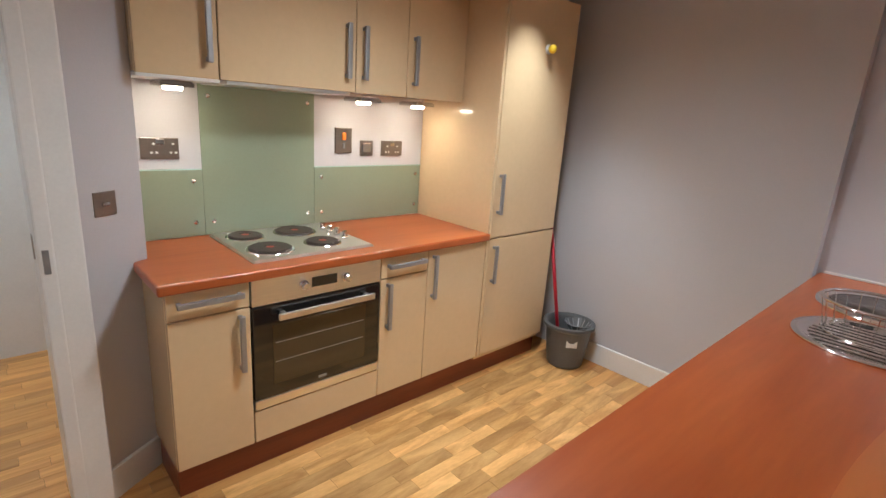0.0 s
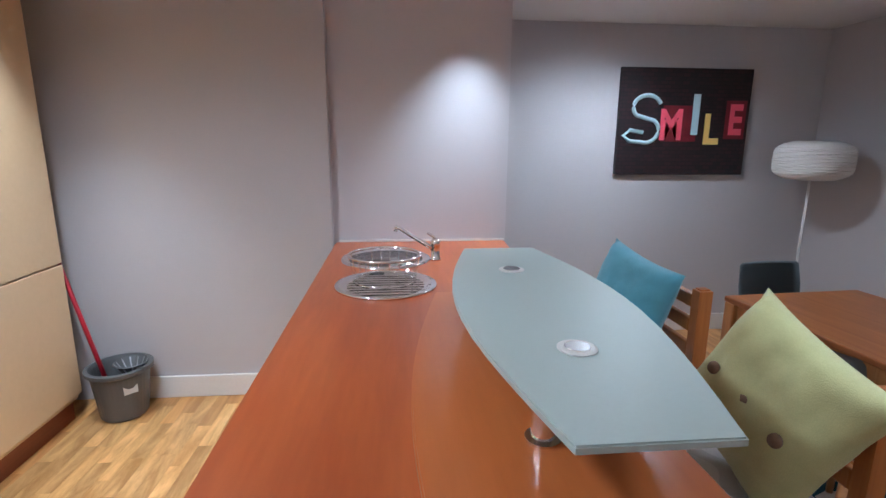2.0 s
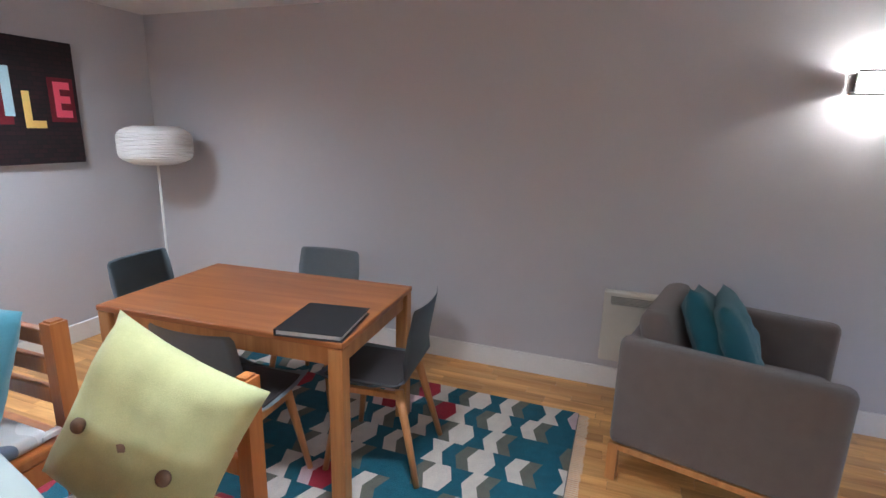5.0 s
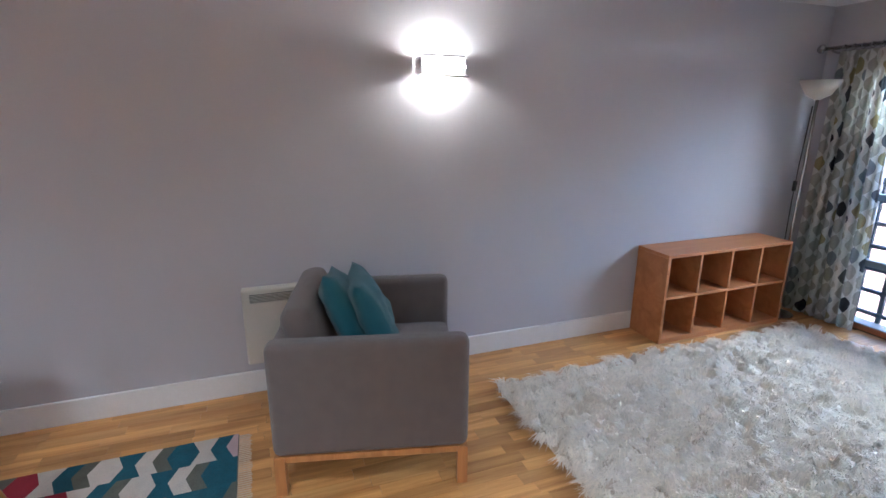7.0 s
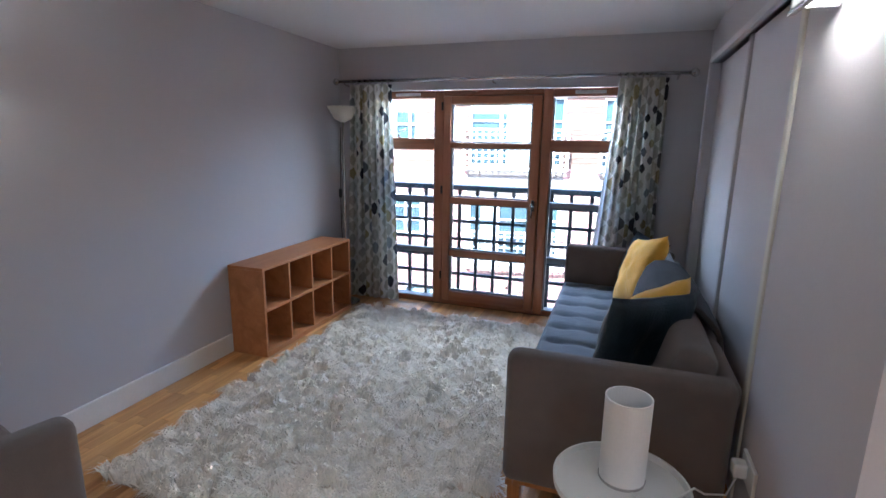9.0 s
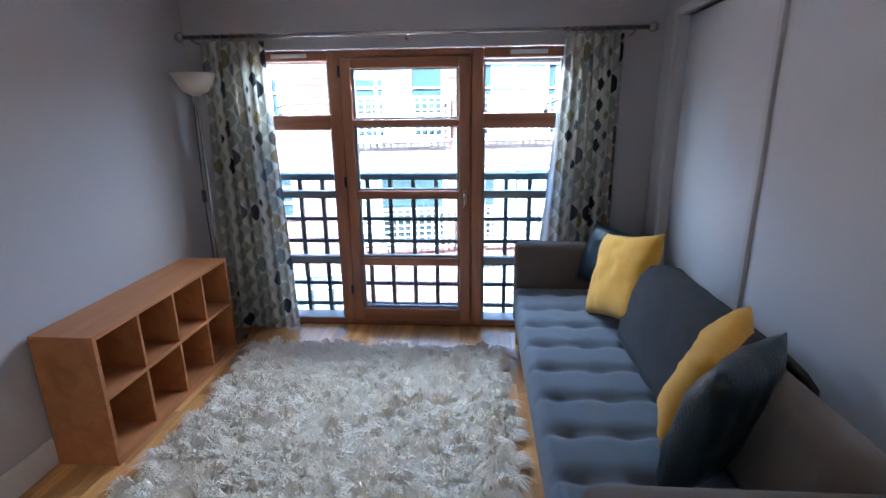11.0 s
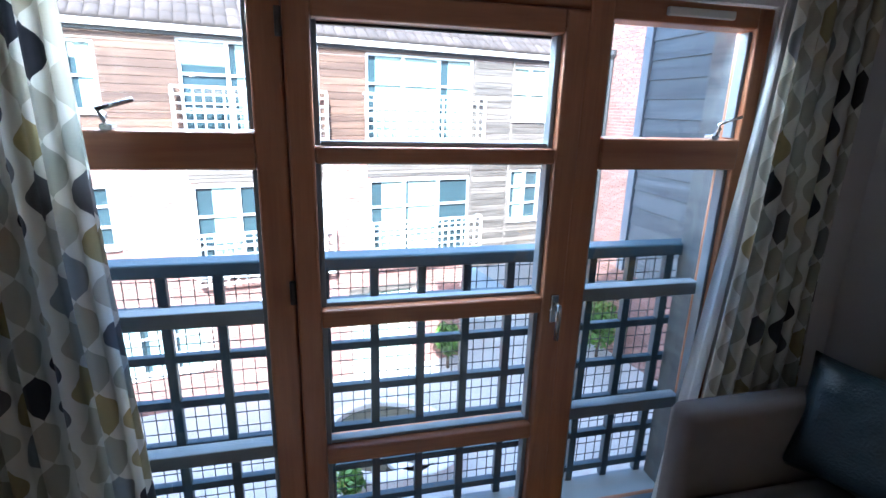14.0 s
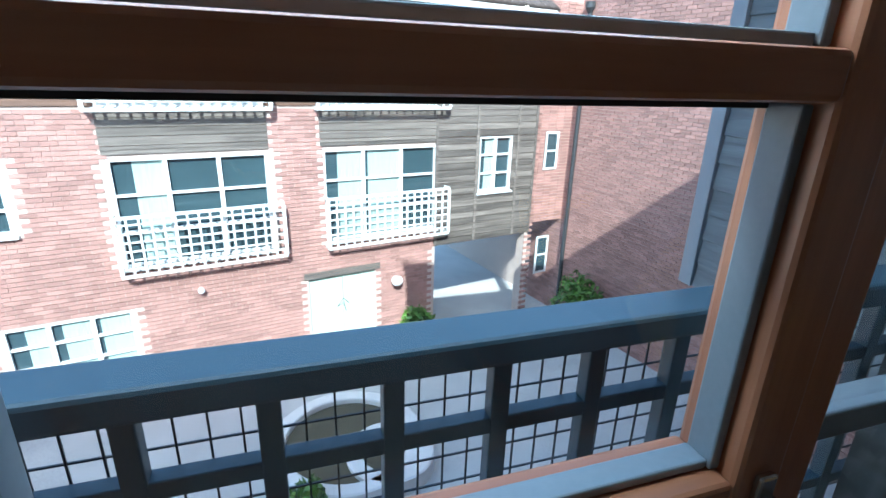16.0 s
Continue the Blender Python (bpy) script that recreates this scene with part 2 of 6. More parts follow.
M = dict(
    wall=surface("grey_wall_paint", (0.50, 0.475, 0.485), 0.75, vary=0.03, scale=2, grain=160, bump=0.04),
    # lighter copy of the grey paint: lamp light put into the colour
    wall_lit=surface("grey_wall_paint_lit", (0.56, 0.535, 0.55), 0.7, vary=0.03, scale=2, grain=160, bump=0.04),
    ceiling=surface("white_ceiling_paint", (0.74, 0.73, 0.72), 0.85, vary=0.03, scale=2, grain=120, bump=0.04),
    white=surface("white_gloss_paint", (0.72, 0.70, 0.67), 0.35, vary=0.04, scale=8, bump=0.02),
    # kitchen strips lighter and yellower: the white lamp light is in the colour
    oak_floor_lit=timber("oak_parquet_lit", (0.44, 0.215, 0.062), (0.76, 0.45, 0.175), 0.30, 1, 2.5, rand=0.27, coat=0.15),
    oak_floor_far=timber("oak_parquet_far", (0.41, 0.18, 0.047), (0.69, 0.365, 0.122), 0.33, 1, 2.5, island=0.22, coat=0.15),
    gap=surface("floor_joint", (0.14, 0.075, 0.03), 0.7),
    cream=surface("cream_cabinet_gloss", (0.68, 0.50, 0.30), 0.16, vary=0.03, scale=4, grain=40, bump=0.0, coat=0.3),
    cherry=timber("cherry_laminate", (0.31, 0.060, 0.014), (0.45, 0.110, 0.028), 0.30, 1, 1.2, coat=0.2, tight=9),
    cherry_x=timber("cherry_laminate_leaf", (0.40, 0.10, 0.022), (0.52, 0.155, 0.040), 0.28, 1, 1.2, coat=0.2, tight=7),
    plinth=timber("cherry_plinth", (0.16, 0.03, 0.012), (0.26, 0.06, 0.022), 0.35, 1, 1.5),
    steel=surface("brushed_steel", (0.80, 0.78, 0.75), 0.34, 1.0, vary=0.08, scale=10, grain=200, bump=0.03, stretch=(1, 0.05, 1)),
    # brushed steel darkened: the shade inside the deep bowl is in its colour
    bowl=surface("shaded_bowl_steel", (0.30, 0.29, 0.28), 0.24, 1.0, vary=0.25, scale=30, grain=200, bump=0.03, stretch=(1, 1, 0.1)),
    chrome=surface("chrome", (0.80, 0.80, 0.80), 0.08, 1.0, vary=0.04, bump=0.0),
    handle=surface("satin_grey_metal", (0.36, 0.36, 0.37), 0.42, 0.7, vary=0.05, bump=0.01),
    black=surface("black_glass", (0.012, 0.011, 0.010), 0.06, vary=0.1, bump=0.0, coat=0.5),
    oven_in=surface("oven_window", (0.045, 0.032, 0.018), 0.07, vary=0.1, bump=0.0, coat=0.5),
    iron=surface("cast_iron_plate", (0.06, 0.045, 0.04), 0.45, 0.3, vary=0.2, grain=120, bump=0.1),
    red_dot=surface("red_dot", (0.45, 0.05, 0.03), 0.4),
    splash=surface("green_glass_splashback", (0.30, 0.35, 0.25), 0.07, vary=0.03, scale=3, bump=0.0, coat=0.4),
    frost=surface("frosted_glass", (0.44, 0.51, 0.485), 0.45, vary=0.02, scale=3, bump=0.0, coat=0.0),
    frost_edge=surface("green_glass_edge", (0.42, 0.58, 0.50), 0.12, vary=0.02, bump=0.0),
    socket=surface("antique_steel_plate", (0.26, 0.22, 0.19), 0.35, 0.8, vary=0.08, bump=0.01),
    plastic_w=surface("white_plastic", (0.72, 0.71, 0.68), 0.4, vary=0.02, bump=0.0),
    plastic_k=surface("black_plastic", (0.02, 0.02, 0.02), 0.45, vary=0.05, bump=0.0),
    plastic_g=surface("grey_plastic", (0.105, 0.105, 0.105), 0.42, vary=0.06, scale=12, bump=0.02),
    red=surface("red_enamel", (0.42, 0.015, 0.03), 0.35, vary=0.05, bump=0.0),
    yellow=surface("yellow_plastic", (0.80, 0.55, 0.03), 0.4, vary=0.03, bump=0.0),
    orange=surface("orange_neon", (0.85, 0.22, 0.03), 0.4, bump=0.0),
    pine=timber("orange_pine", (0.32, 0.09, 0.02), (0.50, 0.18, 0.045), 0.38, 2, 2.0, coat=0.15),
    oak=timber("warm_oak", (0.36, 0.14, 0.042), (0.55, 0.255, 0.085), 0.42, 2, 2.0, coat=0.1),
    table=timber("oak_veneer_table", (0.26, 0.078, 0.021), (0.40, 0.145, 0.043), 0.35, 1, 1.8, coat=0.15),
    beech=timber("beech_bookcase", (0.35, 0.13, 0.043), (0.50, 0.21, 0.078), 0.45, 1, 1.5),
    window_wood=timber("window_timber", (0.29, 0.11, 0.055), (0.44, 0.19, 0.095), 0.38, 2, 1.8, coat=0.2),
    window_wood_x=timber("window_timber_rail", (0.29, 0.11, 0.055), (0.44, 0.19, 0.095), 0.38, 0, 1.8, coat=0.2),
    shell=surface("grey_chair_shell", (0.185, 0.20, 0.21), 0.45, vary=0.05, scale=12, bump=0.02),
    seat_pad=surface("dark_seat_pad", (0.035, 0.027, 0.025), 0.6, vary=0.1, bump=0.1),
    folder=surface("black_folder", (0.010, 0.010, 0.011), 0.5, vary=0.1, grain=200, bump=0.08),
    paper=surface("paper", (0.62, 0.60, 0.56), 0.8, vary=0.05, grain=200, bump=0.05),
    taupe=surface("taupe_wool", (0.128, 0.099, 0.086), 0.92, vary=0.14, scale=14, grain=380, bump=0.5, sheen=0.25),
    slate=surface("slate_blue_wool", (0.120, 0.140, 0.180), 0.92, vary=0.14, scale=14, grain=380, bump=0.5, sheen=0.25),
    throw=surface("dark_throw", (0.042, 0.039, 0.042), 0.95, vary=0.25, scale=18, grain=200, bump=0.7, sheen=0.04),
    throw_hem=surface("brown_throw_hem", (0.045, 0.034, 0.030), 0.95, vary=0.2, scale=30, grain=250, bump=0.6),
    teal=surface("teal_cotton", (0.004, 0.082, 0.108), 0.75, vary=0.16, scale=16, grain=300, bump=0.4, sheen=0.2),
    aqua=surface("aqua_linen", (0.13, 0.37, 0.47), 0.85, vary=0.14, scale=20, grain=420, bump=0.2, sheen=0.2),
    lime=surface("pale_green_linen", (0.50, 0.49, 0.23), 0.85, vary=0.14, scale=20, grain=420, bump=0.2, sheen=0.2),
    mustard=surface("yellow_cotton", (0.80, 0.42, 0.040), 0.85, vary=0.12, scale=18, grain=350, bump=0.4, sheen=0.2),
    leather=surface("dark_teal_leather", (0.012, 0.022, 0.030), 0.30, vary=0.25, scale=22, grain=120, bump=0.35),
    button=surface("coconut_button", (0.16, 0.09, 0.05), 0.5, vary=0.3, scale=60, bump=0.1),
    shag=surface("cream_shag", (0.88, 0.785, 0.655), 0.95, vary=0.08, scale=9, grain=60, bump=0.0, island=0.11, sheen=0.2),
    shag_base=surface("rug_backing", (0.62, 0.50, 0.37), 0.95),
    rug_teal=surface("teal_wool", (0.010, 0.082, 0.115), 0.92, vary=0.25, scale=20, grain=160, bump=0.5),
    rug_cream=surface("cream_wool", (0.56, 0.48, 0.41), 0.92, vary=0.12, scale=20, grain=160, bump=0.5),
    rug_grey=surface("olive_grey_wool", (0.120, 0.112, 0.085), 0.92, vary=0.2, scale=20, grain=160, bump=0.5),
    rug_red=surface("red_wool", (0.27, 0.013, 0.028), 0.92, vary=0.2, scale=20, grain=160, bump=0.5),
    rug_pink=surface("pale_pink_wool", (0.52, 0.38, 0.38), 0.92, vary=0.12, scale=20, grain=160, bump=0.5),
    rug_base=surface("rug_warp", (0.16, 0.15, 0.13), 0.95),
    curtain=leaf_print("leaf_curtain", (0.84, 0.82, 0.76), [(0.60, 0.57, 0.49), (0.060, 0.062, 0.075), (0.54, 0.50, 0.40), (0.34, 0.36, 0.37), (0.46, 0.39, 0.22), (0.60, 0.57, 0.49), (0.50, 0.49, 0.42), (0.55, 0.52, 0.45), (0.16, 0.16, 0.17), (0.52, 0.52, 0.46)], 0.072, 0.125, through_=0.4),
    lining=surface("white_cotton", (0.66, 0.65, 0.62), 0.9, vary=0.05, grain=300, bump=0.1),
    sheer=leaf_print("curtain_lining", (0.78, 0.78, 0.77), [(0.78, 0.78, 0.77), (0.74, 0.74, 0.73)], 0.05, 0.3, through_=0.7),
    seat_print=leaf_print("leaf_seat_cushion", (0.66, 0.65, 0.63), [(0.80, 0.79, 0.77), (0.78, 0.77, 0.75), (0.16, 0.20, 0.26), (0.80, 0.79, 0.77), (0.42, 0.41, 0.36), (0.80, 0.78, 0.75)], 0.11, 0.17, "Object"),
    silver=surface("satin_nickel", (0.55, 0.54, 0.53), 0.25, 1.0, vary=0.05, bump=0.0),
    lampshade=surface("white_paper_shade", (0.80, 0.78, 0.75), 0.8, vary=0.03, bump=0.02),
    heater=surface("cream_heater_enamel", (0.60, 0.56, 0.48), 0.45, vary=0.03, bump=0.01),
    pane=clear_glass("window_pane"),
    bulb=glow("lamp_glow", (1.0, 0.92, 0.82), 0.035),
    bulb_soft=glow("bulb_glow", (1.0, 0.86, 0.66), 5),
    rail=surface("painted_rail", (0.026, 0.055, 0.078), 0.45, 0.0, vary=0.1, scale=10, bump=0.04, coat=0.1),
    bar_grey=surface("grey_window_bar", (0.20, 0.23, 0.26), 0.4, vary=0.06, bump=0.02),
    wire=surface("wire", (0.03, 0.035, 0.04), 0.5, 0.5),
    brick=surface("red_brick", (0.285, 0.160, 0.135), 0.85, vary=0.16, scale=3, grain=60, bump=0.2, island=0.22),
    brick_one=surface("red_brick_single", (0.285, 0.160, 0.135), 0.85, vary=0.16, scale=3, grain=60, bump=0.2, rand=0.22),
    mortar=surface("mortar", (0.45, 0.365, 0.32), 0.95, vary=0.1, scale=4, grain=80, bump=0.2),
    board=timber("weathered_board", (0.055, 0.045, 0.038), (0.17, 0.145, 0.125), 0.75, 0, 2.0, rand=0.35, tight=22),
    board_brown=timber("brown_board", (0.06, 0.030, 0.020), (0.15, 0.085, 0.055), 0.75, 0, 2.0, rand=0.3, tight=22),
    wing_board=timber("grey_blue_board", (0.055, 0.065, 0.072), (0.13, 0.148, 0.16), 0.6, 1, 2.0, rand=0.2, tight=18),
    tile=surface("clay_pantile", (0.068, 0.054, 0.049), 1.0, vary=0.2, scale=5, grain=80, bump=0.2, rand=0.25),
    tile_far=surface("clay_pantile_far", (0.068, 0.054, 0.049), 1.0, vary=0.2, scale=5, grain=80, bump=0.2, island=0.25),
    upvc=surface("white_window_frame", (0.56, 0.57, 0.55), 0.4, vary=0.04, bump=0.0),
    dark_glass=surface("far_window_glass", (0.035, 0.060, 0.070), 0.03, vary=0.2, scale=1, bump=0.0, coat=1.0),
    net=surface("far_curtain", (0.29, 0.39, 0.36), 0.9, vary=0.2, scale=8, grain=30, bump=0.0, stretch=(8, 8, 0.3)),
    mint=surface("mint_door_paint", (0.44, 0.54, 0.46), 0.5, vary=0.05, bump=0.02),
    asphalt=surface("courtyard_paving", (0.40, 0.39, 0.365), 0.9, vary=0.2, scale=1.2, grain=40, bump=0.2),
    kerb=surface("pale_stone", (0.60, 0.58, 0.54), 0.85, vary=0.12, scale=5, bump=0.15),
    soil=surface("planting_bed", (0.07, 0.06, 0.035), 0.95, vary=0.3, scale=8, bump=0.4),
    leaf=surface("green_leaves", (0.075, 0.15, 0.02), 0.5, vary=0.25, scale=6, bump=0.0, island=0.45),
    bark=surface("bark", (0.09, 0.06, 0.04), 0.9, vary=0.3, scale=20, bump=0.4),
    gutter=surface("white_gutter", (0.62, 0.60, 0.57), 0.5, vary=0.05, bump=0.0),
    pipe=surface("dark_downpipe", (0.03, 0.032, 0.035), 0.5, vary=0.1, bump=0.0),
    canvas=None,
)


# ---------- mesh tools ----------
def box(bm, x0, x1, y0, y1, z0, z1, r=0.0, seg=2):
    vs = [bm.verts.new(c) for c in ((x0, y0, z0), (x1, y0, z0), (x1, y1, z0), (x0, y1, z0), (x0, y0, z1), (x1, y0, z1), (x1, y1, z1), (x0, y1, z1))]
    fs = [bm.faces.new([vs[i] for i in f]) for f in ((3, 2, 1, 0), (4, 5, 6, 7), (0, 1, 5, 4), (1, 2, 6, 5), (2, 3, 7, 6), (3, 0, 4, 7))]
    if r:
        es = list({e for f in fs for e in f.edges})
        bmesh.ops.bevel(bm, geom=es, offset=min(r, 0.49 * min(x1 - x0, y1 - y0, z1 - z0)), segments=seg, profile=0.5, affect="EDGES")
    return bm


def bx(x0, x1, y0, y1, z0, z1, r=0.004, seg=2):
    return box(bmesh.new(), min(x0, x1), max(x0, x1), min(y0, y1), max(y0, y1), min(z0, z1), max(z0, z1), r, seg)


def turned(profile, at=(0, 0, 0), seg=32, axis="z"):
    """A body of revolution from (radius, height) pairs."""
    bm = bmesh.new()
    rings = []
    for r, h in profile:
        ring = []
        for k in range(seg):
            a = 2 * math.pi * k / seg
            c, s = r * math.cos(a), r * math.sin(a)
            p = {"z": (c, s, h), "x": (h, c, s), "y": (s, h, c)}[axis]
            ring.append(bm.verts.new((p[0] + at[0], p[1] + at[1], p[2] + at[2])))
        rings.append(ring)
    for a, b in zip(rings, rings[1:]):
        for k in range(seg):
            bm.faces.new((a[k], a[(k + 1) % seg], b[(k + 1) % seg], b[k]))
    if profile[0][0] > 1e-6:
        bm.faces.new(rings[0][::-1])
    if profile[-1][0] > 1e-6:
        bm.faces.new(rings[-1])
    bmesh.ops.remove_doubles(bm, verts=bm.verts, dist=1e-5)
    bmesh.ops.recalc_face_normals(bm, faces=bm.faces)
    return bm


def tube(points, r, seg=10, into=None, taper=None):
    """A round bar along a line of points."""
    bm = into or bmesh.new()
    pts = [Vector(p) for p in points]
    rings = []
    for i, p in enumerate(pts):
        d = (pts[min(i + 1, len(pts) - 1)] - pts[max(i - 1, 0)]).normalized()
        side = d.cross(Vector((0, 0, 1)))
        side = side.normalized() if side.length > 1e-3 else Vector((1, 0, 0))
        up = side.cross(d)
        rr = r if taper is None else r + (taper - r) * i / (len(pts) - 1)
        rings.append([bm.verts.new(p + rr * (math.cos(2 * math.pi * k / seg) * side + math.sin(2 * math.pi * k / seg) * up)) for k in range(seg)])
    for a, b in zip(rings, rings[1:]):
        for k in range(seg):
            bm.faces.new((a[k], a[(k + 1) % seg], b[(k + 1) % seg], b[k]))
    bm.faces.new(rings[0][::-1]), bm.faces.new(rings[-1])
    bmesh.ops.recalc_face_normals(bm, faces=bm.faces)
    return bm


def slab(outline, z0, z1, r=0.0):
    """A flat plate of any outline."""
    bm = bmesh.new()
    low, top = [bm.verts.new((x, y, z0)) for x, y in outline], [bm.verts.new((x, y, z1)) for x, y in outline]
    bm.faces.new(low[::-1])
    cap = bm.faces.new(top)
    for k in range(len(outline)):
        j = (k + 1) % len(outline)
        bm.faces.new((low[k], low[j], top[j], top[k]))
    bmesh.ops.recalc_face_normals(bm, faces=bm.faces)
    if r:
        bmesh.ops.bevel(bm, geom=list(cap.edges), offset=r, segments=2, affect="EDGES")
    return bm


def pillow(w, h, t, seed=0, crease=0.019, n=18, pinch=0.10):
    """A stuffed square cushion in the xz plane, with pulled corners and creases."""
    bm = bmesh.new()
    sides = []
    for s in (1, -1):
        grid = []
        for i in range(n + 1):
            row = []
            for j in range(n + 1):
                u, v = 2 * i / n - 1, 2 * j / n - 1
                k = pinch
                x = u * w / 2 * (1 - k * (1 - u * u) * 0 - k * (1 - v * v) * -0.0 - k * (1 - abs(v)) * 0) * (1 - k * 0.8 * (v * v < 1) * (1 - v * v) * (abs(u)))
                z = v * h / 2 * (1 - k * 0.8 * (1 - u * u) * abs(v))
                puff = max(0.0, (1 - u ** 4) * (1 - v ** 4)) ** 0.55
                wr = crease * puff * noise.noise((u * 2.2 + seed, v * 2.2, seed * 1.7 + s)) + crease * 0.5 * puff * noise.noise((u * 6 + seed, v * 3.5, s + seed))
                row.append(bm.verts.new((x, s * (t / 2 * puff) + wr, z)))
            grid.append(row)
        sides.append(grid)
        for i in range(n):
            for j in range(n):
                q = (grid[i][j], grid[i + 1][j], grid[i + 1][j + 1], grid[i][j + 1])
                bm.faces.new(q if s < 0 else q[::-1])
    bmesh.ops.remove_doubles(bm, verts=bm.verts, dist=0.0015)
    bmesh.ops.recalc_face_normals(bm, faces=bm.faces)
    return bm


def moved(bm, m):
    bmesh.ops.transform(bm, matrix=m, verts=bm.verts)
    return bm


def mesh_of(name, bm, material, smooth=False):
    me = bpy.data.meshes.new(name)
    bm.to_mesh(me)
    bm.free()
    me.materials.append(material)
    if smooth:
        me.polygons.foreach_set("use_smooth", [True] * len(me.polygons))
    return me


def part(name, bm, material, parent, label="", smooth=False):
    ob = new(name, mesh_of(name, bm, material, smooth))
    ob.parent = parent
    if label:
        tagged(ob, label)
    return ob


def shared(name, me, parent, m):
    ob = new(name, me)
    ob.parent = parent
    ob.matrix_local = m
    return ob


def thing(name, label, category, at=(0, 0, 0), rz=0, group="", kind=""):
    ob = new(name)
    ob.empty_display_size = 0.1
    ob.matrix_world = pose(*at, 0, 0, rz)
    return tagged(ob, label, category, group, kind)


def single(name, bm, material, label, category, at=(0, 0, 0), rz=0, kind="", group="", smooth=False):
    ob = new(name, mesh_of(name, bm, material, smooth))
    ob.matrix_world = pose(*at, 0, 0, rz)
    return tagged(ob, label, category, group, kind)


def pieces(name, boxes, material, parent=None):
    """Many small boxes joined into one mesh; each box six numbers."""
    b = np.array(boxes, dtype=float).reshape(-1, 6)
    k = len(b)
    idx = np.array([(0, 2, 4), (1, 2, 4), (1, 3, 4), (0, 3, 4), (0, 2, 5), (1, 2, 5), (1, 3, 5), (0, 3, 5)])
    verts = b[:, idx].reshape(-1, 3)
    quads = np.array([(3, 2, 1, 0), (4, 5, 6, 7), (0, 1, 5, 4), (1, 2, 6, 5), (2, 3, 7, 6), (3, 0, 4, 7)])
    faces = (quads[None] + 8 * np.arange(k)[:, None, None]).reshape(-1, 4)
    me = bpy.data.meshes.new(name)
    me.from_pydata(verts.tolist(), [], faces.tolist())
    me.materials.append(material)
    ob = new(name, me)
    if parent:
        ob.parent = parent
    return ob

# ---------- the room's shell ----------
CEIL, LONG, WIN = 2.335, 3.90, -1.92


def shell(name, boxes, material, label, category="wall"):
    bm = bmesh.new()
    for b in boxes:
        box(bm, *b)
    return single(name, bm, material, label, category, kind="structure")


shell("wall_east", [(LONG, LONG + 0.2, -2.17, 6.1, 0, CEIL)], M["wall"], "long grey painted wall of the living room")
shell("wall_dining", [(1.31, LONG, 5.89, 6.1, 0, CEIL)], M["wall"], "grey painted wall behind the dining table")
shell("wall_sink", [(0.28, 1.31, 5.156, 6.1, 0, CEIL)], M["wall_lit"], "grey wall behind the sink, coloured lighter for the light from above")
shell("wall_kitchen_end", [(-1.9, 0.28, 5.07, 6.1, 0, CEIL)], M["wall"], "grey painted wall at the end of the kitchen")
shell("wall_kitchen", [(-1.9, -1.68, 2.64, 5.07, 0, CEIL)], M["wall_lit"], "grey wall behind the hob, coloured lighter for the lamps over it")
bm = slab([(-1.40, 2.64), (-1.25, 2.40), (-1.42, 2.33), (-1.9, 2.33), (-1.9, 2.64)], 0, CEIL)
single("wall_pier", bm, M["wall"], "grey splayed wall end beside the kitchen units", "wall", kind="structure")
shell("wall_west", [(-1.42, -1.25, 1.15, 1.45, 0, CEIL), (-1.42, -1.25, 1.45, 2.33, 2.05, CEIL)], M["wall"], "grey painted wall with the hall doorway")
shell("wall_hall", [(-3.1, -2.85, 0.9, 3.2, 0, CEIL), (-2.85, -1.9, 2.95, 3.2, 0, CEIL), (-2.85, -1.42, 0.7, 0.9, 0, CEIL)], M["white"], "pale plain hall walls beyond the doorway")
shell("wall_south", [(-1.42, 0.86, 1.15, 1.3, 0, CEIL)], M["wall"], "grey painted wall beside the hall")
shell("wall_partition", [(0.66, 0.86, 0.52, 1.15, 0, CEIL)], M["wall"], "grey painted wall with the wall lamp and socket")
shell("wall_recess", [(0.56, 0.745, -2.17, 0.52, 0, CEIL), (0.745, 0.79, -1.92, -1.62, 0, CEIL), (0.745, 0.80, -1.62, 0.47, 2.06, CEIL)], M["wall"], "grey painted wall round the sliding door")
shell("wall_window", [(3.46, LONG, -2.17, WIN, 0, CEIL), (0.745, 1.34, -2.17, WIN, 0, CEIL), (1.34, 3.46, -2.17, WIN, 1.955, CEIL)], M["wall"], "grey painted wall round the balcony window")
shell("ceiling", [(-3.1, LONG + 0.2, -2.17, 6.1, CEIL, CEIL + 0.2)], M["ceiling"], "plain white painted ceiling", "ceiling")
floor = shell("floor", [(-3.1, LONG + 0.2, -2.17, 6.1, -0.25, -0.006)], M["gap"], "oak strip parquet floor", "floor")


def skirting(x0, x1, y0, y1):
    single("baseboard", bx(x0, x1, y0, y1, 0, 0.135, 0.005), M["white"], "white painted skirting board along the wall", "skirting", kind="structure")


skirting(LONG - 0.018, LONG, -1.92, 5.87)
skirting(1.33, LONG - 0.02, 5.872, 5.89)
skirting(-0.98, 0.255, 5.052, 5.07)
skirting(0.86, 0.876, 0.60, 1.30)
skirting(-1.2, 0.876, 1.30, 1.316)
skirting(3.47, LONG - 0.02, WIN, WIN + 0.016)
skirting(0.80, 1.33, WIN, WIN + 0.016)
single("baseboard", moved(bx(-0.14, 0.14, -0.009, 0.009, 0, 0.135, 0.004), pose(-1.318, 2.522, 0, 0, 0, 122)), M["white"], "white painted skirting board on the splayed wall", "skirting", kind="structure")

